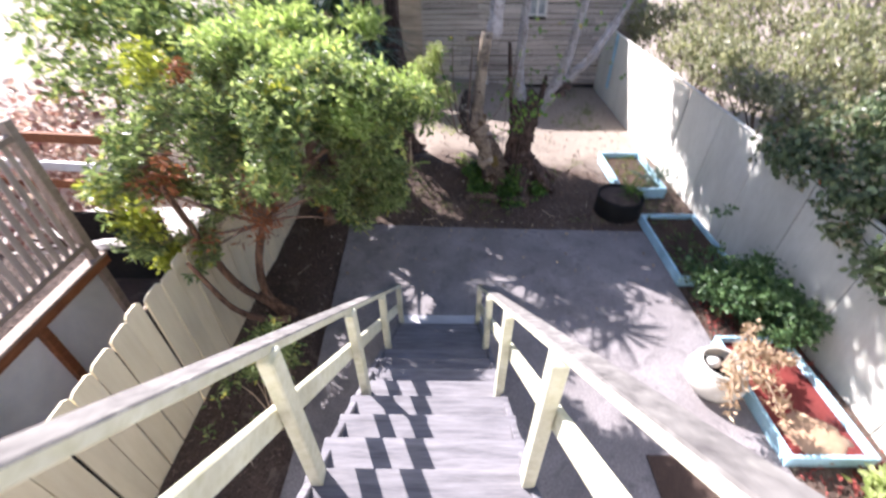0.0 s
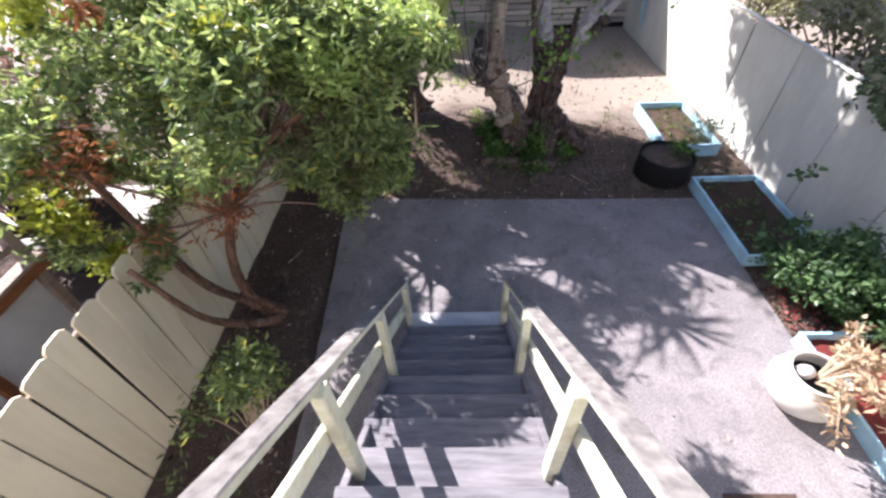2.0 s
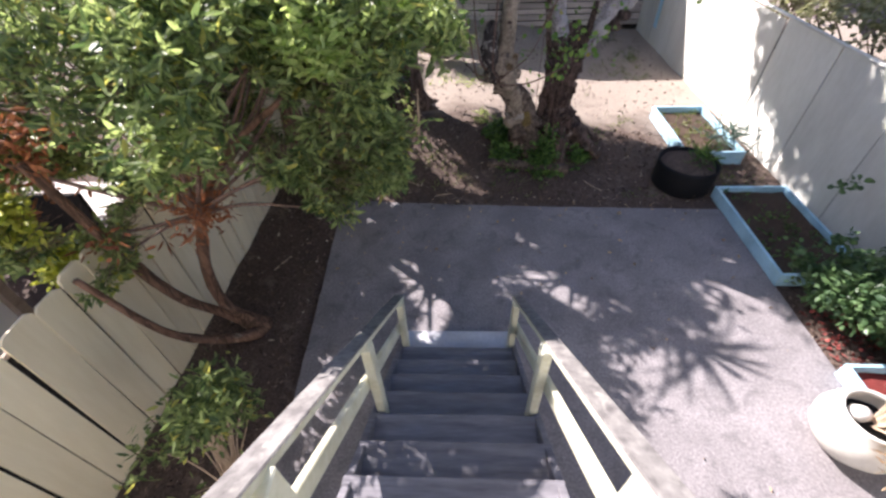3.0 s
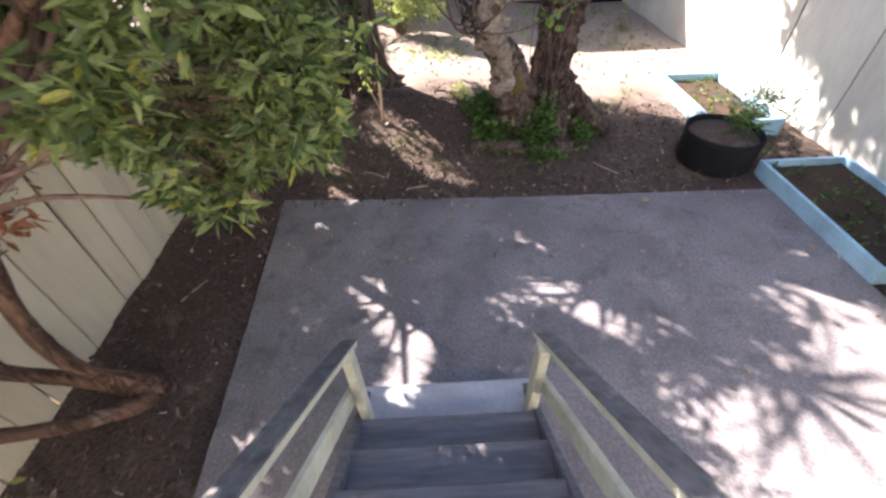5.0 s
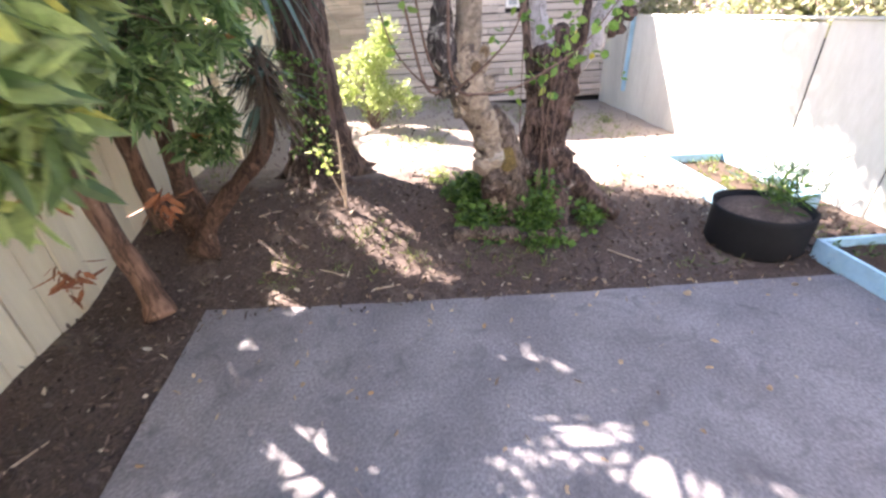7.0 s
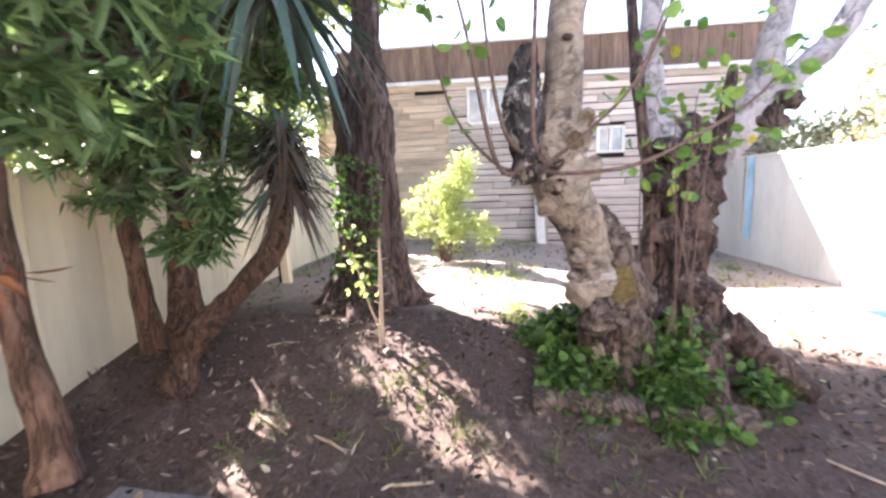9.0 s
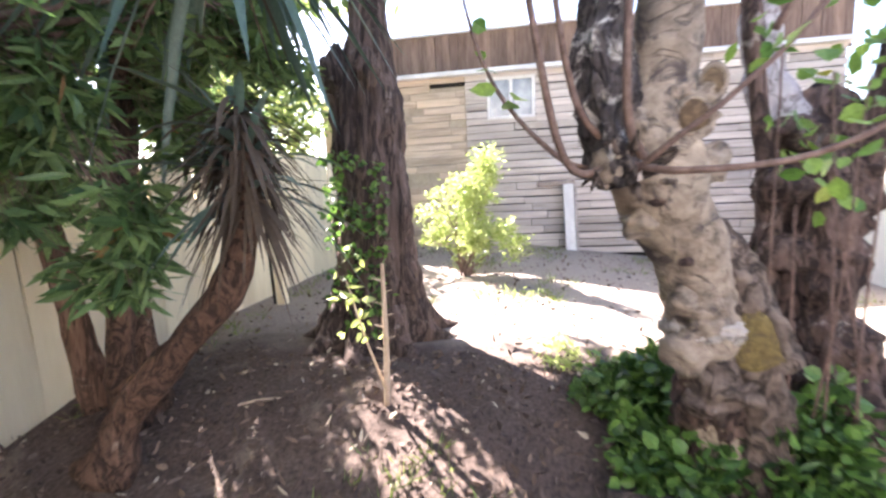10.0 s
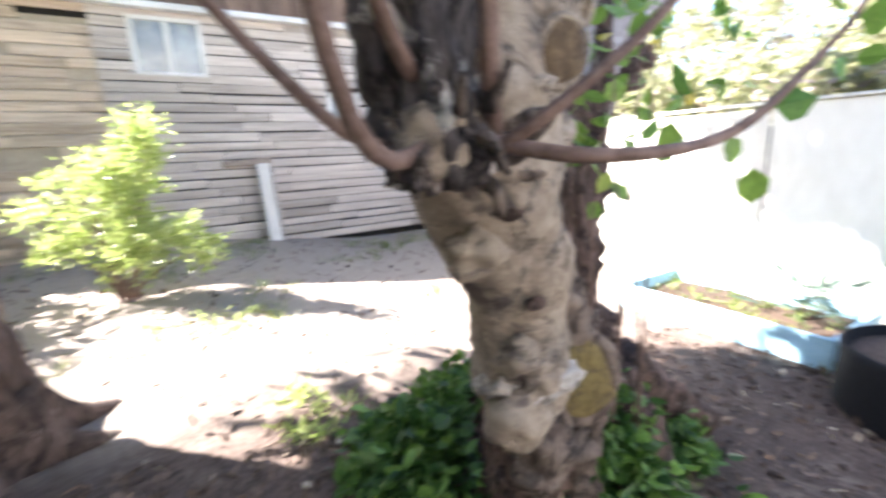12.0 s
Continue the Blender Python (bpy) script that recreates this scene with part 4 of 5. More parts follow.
def build_redwood():
    """The big dark trunk, with an unseen high crown added for shade."""
    x, y = 0.05, 11.45
    z = ground_at(x, y) - 0.08
    tr = thing("tree", "large dark-barked tree with a flared foot and ivy", "tree", (x, y, z))
    bm = tube(bmesh.new(), [(0.0, 0.0, 0.0, 0.55), (0.0, 0.0, 0.15, 0.46), (0.0, 0.0, 0.5, 0.36), (0.01, 0.0, 1.0, 0.3), (0.0, 0.0, 1.6, 0.29), (0.02, 0.02, 2.0, 0.26), (0.04, 0.03, 2.3, 0.2), (0.06, 0.04, 2.65, 0.155), (0.07, 0.06, 3.1, 0.13), (0.07, 0.08, 4.0, 0.115), (0.05, 0.12, 7.5, 0.09)], 84, 16, 0.16, 0.03, 2.4, ridge=0.16, ribs=4.5)
    part("trunk", bm, M["dark_bark"], tr, smooth=True)
    for k, (a, h, r) in enumerate(((2.6, 2.0, 0.16), (2.2, 1.75, 0.13), (3.3, 2.25, 0.12), (4.2, 1.2, 0.1), (5.2, 2.2, 0.09))):
        part("burl", lump(bmesh.new(), (0.22 * math.cos(a), 0.22 * math.sin(a), h), r, k, 0.5, (1, 1, 1.7), 3), M["dark_bark"], tr, "swollen burl on the bark", smooth=True)
    for k in range(9):
        a = k * 0.72 + 0.3
        bm = tube(bmesh.new(), [(0.3 * math.cos(a), 0.3 * math.sin(a), 0.34, 0.13), (0.48 * math.cos(a), 0.48 * math.sin(a), 0.1, 0.1), (0.72 * math.cos(a + 0.1), 0.72 * math.sin(a + 0.1), 0.02, 0.05)], 10, 5, 0.25)
        part("root", bm, M["dark_bark"], tr, smooth=True)
    rng = random.Random(8)
    spots = [(0.36 * math.cos(a) * (1 + 0.2 * rng.random()), 0.36 * math.sin(a) * (1 + 0.2 * rng.random()), h) for a, h in ((rng.uniform(3.9, 5.3), rng.uniform(0.1, 1.6)) for _ in range(110))]
    part("ivy", leaf_mesh("ivy", spots, 0.055, 0.036, 5, 0.6, 0.3, 14), M["leaf_ivy"], tr, "ivy sprigs on the trunk")
    # unseen clumps, placed so that their shadows fall on fence and mulch
    blobs = [(2.2, -1.2, 5.8, 1.1, 1.0, 0.8), (0.3, 1.0, 5.7, 1.3, 1.1, 0.8), (1.9, -0.2, 5.8, 1.2, 1.3, 0.9), (2.2, 1.7, 6.0, 1.6, 1.2, 1.1), (-1.4, 1.5, 4.6, 1.5, 1.3, 0.9),
             (-0.3, 2.2, 5.2, 1.3, 1.1, 0.8), (-1.3, 2.9, 4.8, 1.4, 0.8, 0.8), (-1.0, 0.5, 4.9, 1.1, 0.9, 0.7), (2.3, 2.6, 5.9, 1.2, 0.9, 1.0)]
    crown = in_blobs(blobs, 3100, 44, 0.3)
    limbs_to(tr, M["dark_bark"], (0, 0.12, 4.3), rng.sample([tuple(s) for s in crown], 18), 0.06, rng)
    part("crown", leaf_mesh("crown", crown, 0.2, 0.075, 9, 0.8, 0.4, 45), M["leaf_hedge"], tr, "unseen high crown placed to cast shade")


build_redwood()


def build_old_tree():
    """The gnarled pale-barked tree in its ring of ivy."""
    x, y = 2.3, 10.25
    z = ground_at(x, y) - 0.05
    tr = thing("tree", "gnarled old tree with pale patchy bark and ivy foot", "tree", (x, y, z))

    def w(pts):
        return [(a - x, b - y, c - z, r) for a, b, c, r in pts]

    main = w([(2.14, 10.08, z, 0.2), (2.1, 10.0, 0.45, 0.155), (2.03, 9.95, 0.8, 0.128), (1.99, 9.91, 0.9, 0.155), (1.97, 9.885, 0.98, 0.148), (1.955, 9.87, 1.03, 0.13), (1.945, 9.86, 1.07, 0.142), (1.93, 9.85, 1.12, 0.13), (1.87, 9.8, 1.3, 0.14), (1.76, 9.76, 1.48, 0.16), (1.71, 9.72, 1.68, 0.16), (1.73, 9.7, 1.9, 0.118), (1.76, 9.7, 2.4, 0.1), (1.84, 9.75, 3.2, 0.095)])
    part("trunk", tube(bmesh.new(), main, 64, 16, 0.14, 0.015, 5.0), M["pale_bark"], tr, "smooth pale bark with dark patches", smooth=True)
    foot = w([(2.14, 10.08, z, 0.21), (2.1, 10.0, 0.45, 0.168), (2.06, 9.965, 0.66, 0.15), (2.04, 9.95, 0.76, 0.13)])
    # brown crust; the darker bark also paints in the shade of the ivy
    part("trunk_foot", tube(bmesh.new(), foot, 56, 16, 0.34, 0.05, 6.0, ridge=0.12), M["old_bark"], tr, "crusted foot of the trunk, darkened for ivy shade", smooth=True)
    lobe = w([(2.22, 10.05, z, 0.22), (2.2, 9.97, 0.45, 0.16), (2.15, 9.92, 0.88, 0.145), (2.08, 9.9, 1.15, 0.11), (1.97, 9.87, 1.36, 0.07)])
    part("trunk_lobe", tube(bmesh.new(), lobe, 56, 16, 0.28, 0.04, 6.0, ridge=0.1), M["dull_bark"], tr, "bulging grey-brown side of the trunk", smooth=True)
    stub = w([(1.62, 9.67, 1.56, 0.125), (1.53, 9.65, 1.85, 0.108), (1.53, 9.66, 2.1, 0.09), (1.56, 9.68, 2.3, 0.045)])
    part("dead_stub", tube(bmesh.new(), stub, 60, 20, 0.3, 0.05, 7.0, ridge=0.16), M["stub_bark"], tr, "dark rotten stub", smooth=True)
    back = w([(2.72, 10.42, z, 0.5), (2.7, 10.42, 0.4, 0.34), (2.68, 10.45, 0.75, 0.24), (2.7, 10.5, 1.1, 0.2), (2.75, 10.55, 1.5, 0.2), (2.8, 10.6, 1.75, 0.17), (2.82, 10.62, 1.95, 0.09), (2.82, 10.63, 2.02, 0.03)])
    part("second_trunk", tube(bmesh.new(), back, 72, 16, 0.38, 0.06, 4.5, ridge=0.22), M["old_bark"], tr, "dark furrowed second trunk", smooth=True)
    for pts in ([(3.0, 10.3, 0.5, 0.14), (3.2, 10.15, 0.26, 0.12), (3.45, 10.05, 0.08, 0.07)], [(2.7, 10.15, 0.55, 0.13), (2.72, 9.95, 0.25, 0.12), (2.75, 9.8, 0.06, 0.07)], [(3.0, 10.55, 0.5, 0.13), (3.3, 10.6, 0.22, 0.1), (3.55, 10.6, 0.06, 0.06)]):
        part("root", tube(bmesh.new(), w(pts), 20, 8, 0.4, 0.05, 5.0, ridge=0.15), M["old_bark"], tr, "dark spreading root", smooth=True)
    for pts in ([(2.45, 10.3, 0.1, 0.12), (2.45, 10.35, 0.7, 0.075), (2.5, 10.42, 1.3, 0.06), (2.4, 10.4, 2.0, 0.045), (2.3, 10.4, 2.9, 0.03)],
                [(2.85, 10.3, 0.1, 0.14), (2.84, 10.36, 0.6, 0.085), (2.82, 10.42, 1.2, 0.07), (2.95, 10.45, 1.7, 0.06), (3.05, 10.5, 2.3, 0.035)],
                [(3.0, 10.5, 0.1, 0.13), (2.9, 10.5, 0.55, 0.09), (2.85, 10.5, 1.1, 0.08), (2.85, 10.5, 1.6, 0.06)]):
        part("stem", tube(bmesh.new(), w(pts), 12, 7, 0.35, 0.08, 5.0), M["old_bark"], tr, "dark ribbed side stem", smooth=True)
    for pts in ([(2.82, 10.6, 1.42, 0.14), (3.05, 10.68, 1.7, 0.13), (3.3, 10.72, 2.02, 0.12), (3.45, 10.75, 2.5, 0.1), (3.52, 10.8, 2.85, 0.09), (3.75, 10.9, 4.3, 0.06)],
                [(3.25, 10.72, 1.96, 0.11), (3.6, 10.72, 2.28, 0.088), (3.94, 10.75, 2.64, 0.08), (4.5, 10.9, 3.6, 0.055)],
                [(2.74, 10.58, 1.6, 0.14), (2.58, 10.68, 2.1, 0.1), (2.55, 10.7, 2.6, 0.085), (2.62, 10.8, 3.9, 0.06)],
                [(1.95, 9.9, 3.1, 0.13), (2.0, 9.95, 3.9, 0.11), (1.9, 10.0, 4.9, 0.07)]):
        part("limb", tube(bmesh.new(), w(pts), 28, 10, 0.3, 0, 5.0), M["grey_bark"], tr, smooth=True)
    rng = random.Random(2)
    for k, (a, b, c, r) in enumerate(((1.89, 9.78, 0.86, 0.085), (2.0, 9.78, 0.72, 0.09), (2.1, 9.78, 0.68, 0.08), (1.98, 9.78, 0.62, 0.085), (1.8, 9.62, 1.72, 0.062), (1.84, 9.6, 1.83, 0.055), (1.62, 9.58, 1.74, 0.06), (1.72, 9.57, 1.68, 0.06), (1.55, 9.57, 1.62, 0.07), (2.28, 9.88, 0.8, 0.08), (1.76, 9.58, 1.84, 0.05), (1.86, 9.64, 1.76, 0.045), (2.5, 10.3, 1.5, 0.1), (2.95, 10.45, 0.5, 0.14), (2.5, 10.2, 0.6, 0.12), (2.85, 10.4, 1.1, 0.1), (1.84, 9.72, 1.08, 0.05), (1.95, 9.75, 0.98, 0.06), (3.38, 10.6, 1.95, 0.11), (3.5, 10.58, 2.08, 0.09), (2.6, 10.4, 1.75, 0.12), (2.9, 10.42, 1.55, 0.1), (2.55, 10.3, 1.15, 0.11), (2.07, 9.86, 1.06, 0.075), (2.0, 9.82, 1.3, 0.06), (1.9, 9.7, 1.6, 0.07), (1.66, 9.64, 1.4, 0.06))):
        part("burl", lump(bmesh.new(), (a - x, b - y + 0.03, c - z), r, k, 0.5, (1.1, 0.9, rng.uniform(0.7, 1.1)), 3), M["dull_bark"] if k in (1, 2, 3, 9) else M["pale_bark"] if k < 12 or k in (16, 17) or k > 22 else M["old_bark"], tr, "knobbly burl", smooth=True)
    # healed wounds: a sunken disc in a swollen rim
    for (cx, cy, cz), rad, tall, face, mat, label in (((2.125, 9.79, 0.9), 0.1, 1.35, (-0.5, -0.86, 0.08), "moss", "mossy yellow healed wound"), ((1.79, 9.57, 1.76), 0.048, 1.2, (-0.2, -0.97, -0.1), "wound", "ochre hollow of a lost branch"), ((1.86, 9.6, 1.87), 0.04, 1.3, (0.1, -0.98, 0.0), "wound", "ochre hollow of a lost branch")):
        n = Vector(face).normalized()
        si = n.cross(Vector((0, 0, 1))).normalized()
        up = si.cross(n)
        c = Vector((cx - x, cy - y, cz - z))
        turn = Matrix.Translation(c) @ Matrix((si, n, up)).transposed().to_4x4()
        bm = lump(bmesh.new(), (0, 0, 0), rad * 1.02, 5, 0.25, (1, 0.35, tall), 3)
        bmesh.ops.transform(bm, matrix=turn, verts=bm.verts)
        part("wound", bm, M[mat], tr, label, smooth=True)
        loop = [c + si * rad * math.cos(q) + up * rad * tall * math.sin(q) for q in (2 * math.pi * j / 14 for j in range(15))]
        part("wound_rim", tube(bmesh.new(), [(*p, rad * (0.26 + 0.14 * noise.noise(p * 9))) for p in loop], 12, 4, 0.3, 0, 9.0), M["dull_bark"] if mat == "moss" else M["pale_bark"], tr, "swollen rim of the wound", smooth=True)
    for k in range(7):
        q = 3.3 + 0.42 * k
        part("burl", lump(bmesh.new(), (1.985 + 0.135 * math.cos(q) - x, 9.905 + 0.135 * math.sin(q) - y, 0.93 + 0.025 * math.sin(k * 2.1) - z), 0.05 + 0.012 * math.sin(k * 3.3), k + 20, 0.6, (1.1, 0.8, 0.7), 3), M["collar"], tr, "pale knobbly collar", smooth=True)
    for k, (a, b, c) in enumerate(((1.7, 9.605, 1.48), (1.82, 9.665, 1.25), (1.63, 9.6, 1.66), (1.75, 9.58, 2.3))):
        part("knot", lump(bmesh.new(), (a - x, b - y, c - z), 0.024, k + 9, 0.5, (1.3, 0.6, 0.8), 2), M["old_bark"], tr, "dark knot", smooth=True)
    shoots = ([(1.58, 9.6, 1.62, 0.016), (1.37, 9.52, 1.64, 0.014), (1.22, 9.4, 2.3, 0.01), (1.05, 9.35, 3.0, 0.006)],
              [(1.58, 9.66, 1.66, 0.016), (1.4, 9.52, 1.85, 0.012), (1.3, 9.45, 2.5, 0.009), (1.28, 9.4, 3.2, 0.005)],
              [(1.66, 9.6, 1.6, 0.018), (1.56, 9.48, 1.8, 0.015), (1.57, 9.46, 2.4, 0.012), (1.6, 9.45, 3.1, 0.007)],
              [(1.6, 9.56, 1.61, 0.014), (1.72, 9.4, 1.58, 0.0115), (2.06, 9.4, 1.61, 0.0105), (2.38, 9.4, 1.76, 0.009), (2.62, 9.4, 1.92, 0.007), (2.85, 9.42, 2.2, 0.004)],
              [(1.6, 9.56, 1.58, 0.013), (1.67, 9.45, 1.66, 0.0105), (1.84, 9.4, 1.8, 0.009), (2.05, 9.4, 2.02, 0.007), (2.2, 9.42, 2.4, 0.004)],
              [(1.55, 9.7, 1.6, 0.013), (1.35, 9.6, 1.66, 0.01), (1.1, 9.6, 2.0, 0.007), (0.95, 9.7, 2.7, 0.004)],
              [(2.2, 9.9, 2.1, 0.014), (2.35, 9.8, 2.5, 0.01), (2.45, 9.75, 3.2, 0.005)])
    for pts in shoots:
        part("shoot", tube(bmesh.new(), w(pts), 7, 6, 0.1), M["twig"], tr, "thin reddish-brown water shoot", smooth=True)
    for k in range(16):
        a = rng.uniform(3.3, 6.0)
        bx, by, bz = 1.6 + 0.09 * math.cos(a), 9.66 + 0.1 * math.sin(a), rng.uniform(1.5, 1.68)
        ln = rng.uniform(0.04, 0.1)
        bm = tube(bmesh.new(), w([(bx, by, bz, 0.016), (bx + ln * 0.5 * math.cos(a), by + ln * 0.5 * math.sin(a), bz + rng.uniform(-0.03, 0.03), 0.012), (bx + ln * math.cos(a), by + ln * math.sin(a), bz + rng.uniform(-0.07, 0.05), 0.005)]), 6, 4, 0.3)
        part("spur", bm, M["dull_bark"], tr, "broken stub of an old shoot", smooth=True)
    tips = []
    for pts in shoots:
        for q in smooth_line(w(pts), 6)[10:]:
            if rng.random() < 0.35:
                tips.append(tuple(q[:3]))
    tips += [(rng.uniform(2.2, 3.4) - x, rng.uniform(9.9, 10.4) - y, rng.uniform(1.5, 2.6) - z) for _ in range(22)]
    tips += [(rng.gauss(2.5, 0.16) - x, rng.gauss(10.08, 0.08) - y, rng.gauss(1.85, 0.2) - z) for _ in range(26)]
    tips += [(rng.uniform(2.6, 4.6) - x, rng.uniform(10.4, 11.2) - y, rng.uniform(2.2, 4.4) - z) for _ in range(44)]
    part("leaves", leaf_mesh("leaves", tips, 0.082, 0.062, 2, 0.6, 0.2, 33), M["leaf_fig"], tr, "sparse broad green and yellow leaves")
    for k in range(6):
        a = rng.uniform(0.2, 1.4)
        r0 = rng.uniform(0.28, 0.5)
        px, py = 2.6 + r0 * math.cos(a + 3.6), 10.3 + r0 * math.sin(a + 3.6)
        h = rng.uniform(0.9, 1.8)
        bm = tube(bmesh.new(), w([(px, py, 0.15, 0.006), (px + rng.uniform(-0.1, 0.1), py - 0.05, h * 0.55, 0.0055), (px + rng.uniform(-0.15, 0.25), py + rng.uniform(-0.1, 0.1), h + 0.3, 0.004)]), 5, 4)
        part("sucker", bm, M["twig"], tr, "thin upright sucker")
    # the ivy round the foot
    spots = []
    while len(spots) < 900:
        a, r = rng.uniform(0, 2 * math.pi), rng.uniform(0.3, 1.0)
        px, py = 2.42 + r * 0.92 * math.cos(a), 10.22 + r * 0.72 * math.sin(a)
        h = 0.62 * (1 - r) + 0.07
        if noise.noise(Vector((px * 3, py * 3, 4))) < -0.08:
            continue
        spots.append((px - x, py - y, ground_at(px, py) - z + rng.uniform(0.02, h)))
    part("ivy", leaf_mesh("ivy", spots, 0.058, 0.05, 7, 0.8, 0.0, 51, jag=0.6), M["leaf_ivy"], tr, "bright green ivy round the foot")
    for lx, ly, ang, ln in ((1.9, 9.7, -8, 0.66), (2.55, 9.62, 4, 0.6)):
        lg = thing("edging_log", "grey weathered log edging the tree bed", "log", (lx, ly, ground_at(lx, ly) + 0.05, 0, 0, ang))
        part("log", tube(bmesh.new(), [(-ln / 2, 0, 0, 0.075), (0, 0.01, 0.005, 0.085), (ln / 2, 0, 0, 0.07)], 12, 6, 0.3), M["dull_bark"], lg, smooth=True)


build_old_tree()


def shrub(label, x, y, blobs, count, leaf, mat, seed, per=9, stems=14, category="shrub", name="shrub", droop=0.1, base=None, stem_mat="twig", r0=0.015):
    z = ground_at(x, y) if base is None else base
    sh = thing(name, label, category, (x, y, z))
    rng = random.Random(seed)
    spots = in_blobs(blobs, count, seed, 0.35)
    for e in rng.sample([tuple(s) for s in spots], stems):
        bm = tube(bmesh.new(), [(rng.uniform(-0.08, 0.08), rng.uniform(-0.08, 0.08), -0.03, r0), (e[0] * 0.5 + rng.uniform(-0.06, 0.06), e[1] * 0.5, e[2] * 0.6, r0 * 0.7), (*e, r0 * 0.25)], 5, 4)
        part("stem", bm, M[stem_mat], sh)
    part("leaves", leaf_mesh("leaves", spots, leaf[0], leaf[1], per, 0.8, droop, seed + 3), M[mat], sh)
    return sh


shrub("bright yellow-green shrub standing in the sun", 0.55, 13.9, [(-0.25, 0, 0.75, 0.5, 0.45, 0.45), (0.3, -0.1, 0.5, 0.6, 0.45, 0.35), (0.05, 0, 1.1, 0.45, 0.35, 0.35), (0.35, 0, 1.5, 0.2, 0.2, 0.35)], 520, (0.08, 0.027), "leaf_lime", 61, droop=-0.25)
shrub("green rose bush with small leaves by the fence", 5.4, 6.85, [(0.0, 0.1, 0.5, 0.6, 0.85, 0.4), (0.15, 0.75, 0.8, 0.25, 0.35, 0.45), (0.15, -0.35, 0.5, 0.55, 0.5, 0.4), (0.3, 0.2, 0.8, 0.3, 0.5, 0.3), (0.3, 0.45, 1.1, 0.2, 0.35, 0.28), (0.25, -0.75, 0.55, 0.4, 0.45, 0.35)], 980, (0.075, 0.045), "leaf_rose", 62)
shrub("thin dark green shrub beside the stairs", -0.8, 4.95, [(0, 0, 0.8, 0.4, 0.5, 0.45), (-0.1, -0.4, 0.45, 0.4, 0.45, 0.4), (0.1, 0.35, 0.9, 0.3, 0.3, 0.3), (0.2, 0.1, 1.15, 0.25, 0.3, 0.25)], 210, (0.075, 0.026), "leaf_hedge", 63, 8, 34, stem_mat="pale_twig", r0=0.008)
shrub("blue-green spiky plant in the planter", 5.55, 10.2, [(0, 0, 0.25, 0.25, 0.3, 0.2)], 16, (0.26, 0.026), "leaf_blade", 64, 9, 4, "plant", "spiky_plant", -0.5)


def build_sprout():
    x, y = 0.42, 10.33
    sp = thing("stick_sapling", "thin bare stick with yellow-green leaves", "sapling", (x, y, ground_at(x, y)))
    bm = tube(bmesh.new(), [(0, 0, -0.05, 0.02), (0.02, 0, 0.35, 0.018), (0.03, 0.0, 0.86, 0.012)], 8, 5, 0.1)
    tube(bm, [(0.0, 0, 0.1, 0.01), (-0.1, 0, 0.4, 0.008), (-0.2, 0.02, 0.75, 0.005)], 6, 5)
    rng = random.Random(1)
    for k in range(9):
        h = 0.2 + 0.07 * k
        tube(bm, [(0.02, 0, h, 0.006), (0.06 * (1 if k % 2 else -1) + 0.02, -0.01, h + 0.02, 0.003)], 5, 2)
    part("stick", bm, M["pale_twig"], sp)
    spots = [(-0.14 + rng.uniform(-0.12, 0.12), rng.uniform(-0.08, 0.08), rng.uniform(0.45, 0.95)) for _ in range(10)]
    part("leaves", leaf_mesh("leaves", spots, 0.08, 0.036, 3, 0.6, 0.1, 71), M["leaf_lime"], sp, "yellow-green leaves")


build_sprout()


# ---- plants beyond the fences ----
def overgrowth(label, blobs, count, leaf, mat, seed, x, y, z, name="shrub", per=9, category="shrub", stems=16):
    return shrub(label, x, y, blobs, count, leaf, mat, seed, per, stems, category, name, 0.25, z, r0=0.025)


overgrowth("dark green vine hanging over the panel fence", [(-0.25, 0, 1.95, 0.6, 1.3, 0.55), (-0.5, -0.8, 1.75, 0.35, 0.9, 0.4), (0.7, 0.8, 2.2, 1.0, 1.6, 0.8), (-0.3, 1.7, 2.0, 0.5, 0.7, 0.4), (0.4, -2.0, 2.0, 0.9, 1.2, 0.7)], 1900, (0.09, 0.06), "leaf_vine", 81, 6.6, 6.3, 0.0, "vine", category="vine")
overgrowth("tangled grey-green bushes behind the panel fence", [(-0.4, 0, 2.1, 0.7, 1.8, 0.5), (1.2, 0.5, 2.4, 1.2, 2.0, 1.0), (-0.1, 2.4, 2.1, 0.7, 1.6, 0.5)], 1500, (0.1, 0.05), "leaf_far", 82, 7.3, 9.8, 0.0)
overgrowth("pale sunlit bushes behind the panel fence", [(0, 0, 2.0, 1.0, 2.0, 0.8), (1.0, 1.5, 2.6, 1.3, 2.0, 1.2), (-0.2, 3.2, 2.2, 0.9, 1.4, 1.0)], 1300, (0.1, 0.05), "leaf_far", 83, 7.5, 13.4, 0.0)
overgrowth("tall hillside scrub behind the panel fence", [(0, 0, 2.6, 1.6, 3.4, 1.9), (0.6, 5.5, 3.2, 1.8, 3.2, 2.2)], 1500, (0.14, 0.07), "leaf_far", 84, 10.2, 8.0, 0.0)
overgrowth("tall green scrub behind the house fence", [(0, 0, 2.0, 1.2, 1.6, 1.4)], 700, (0.12, 0.06), "leaf_vine", 85, 8.2, 3.6, 0.0)


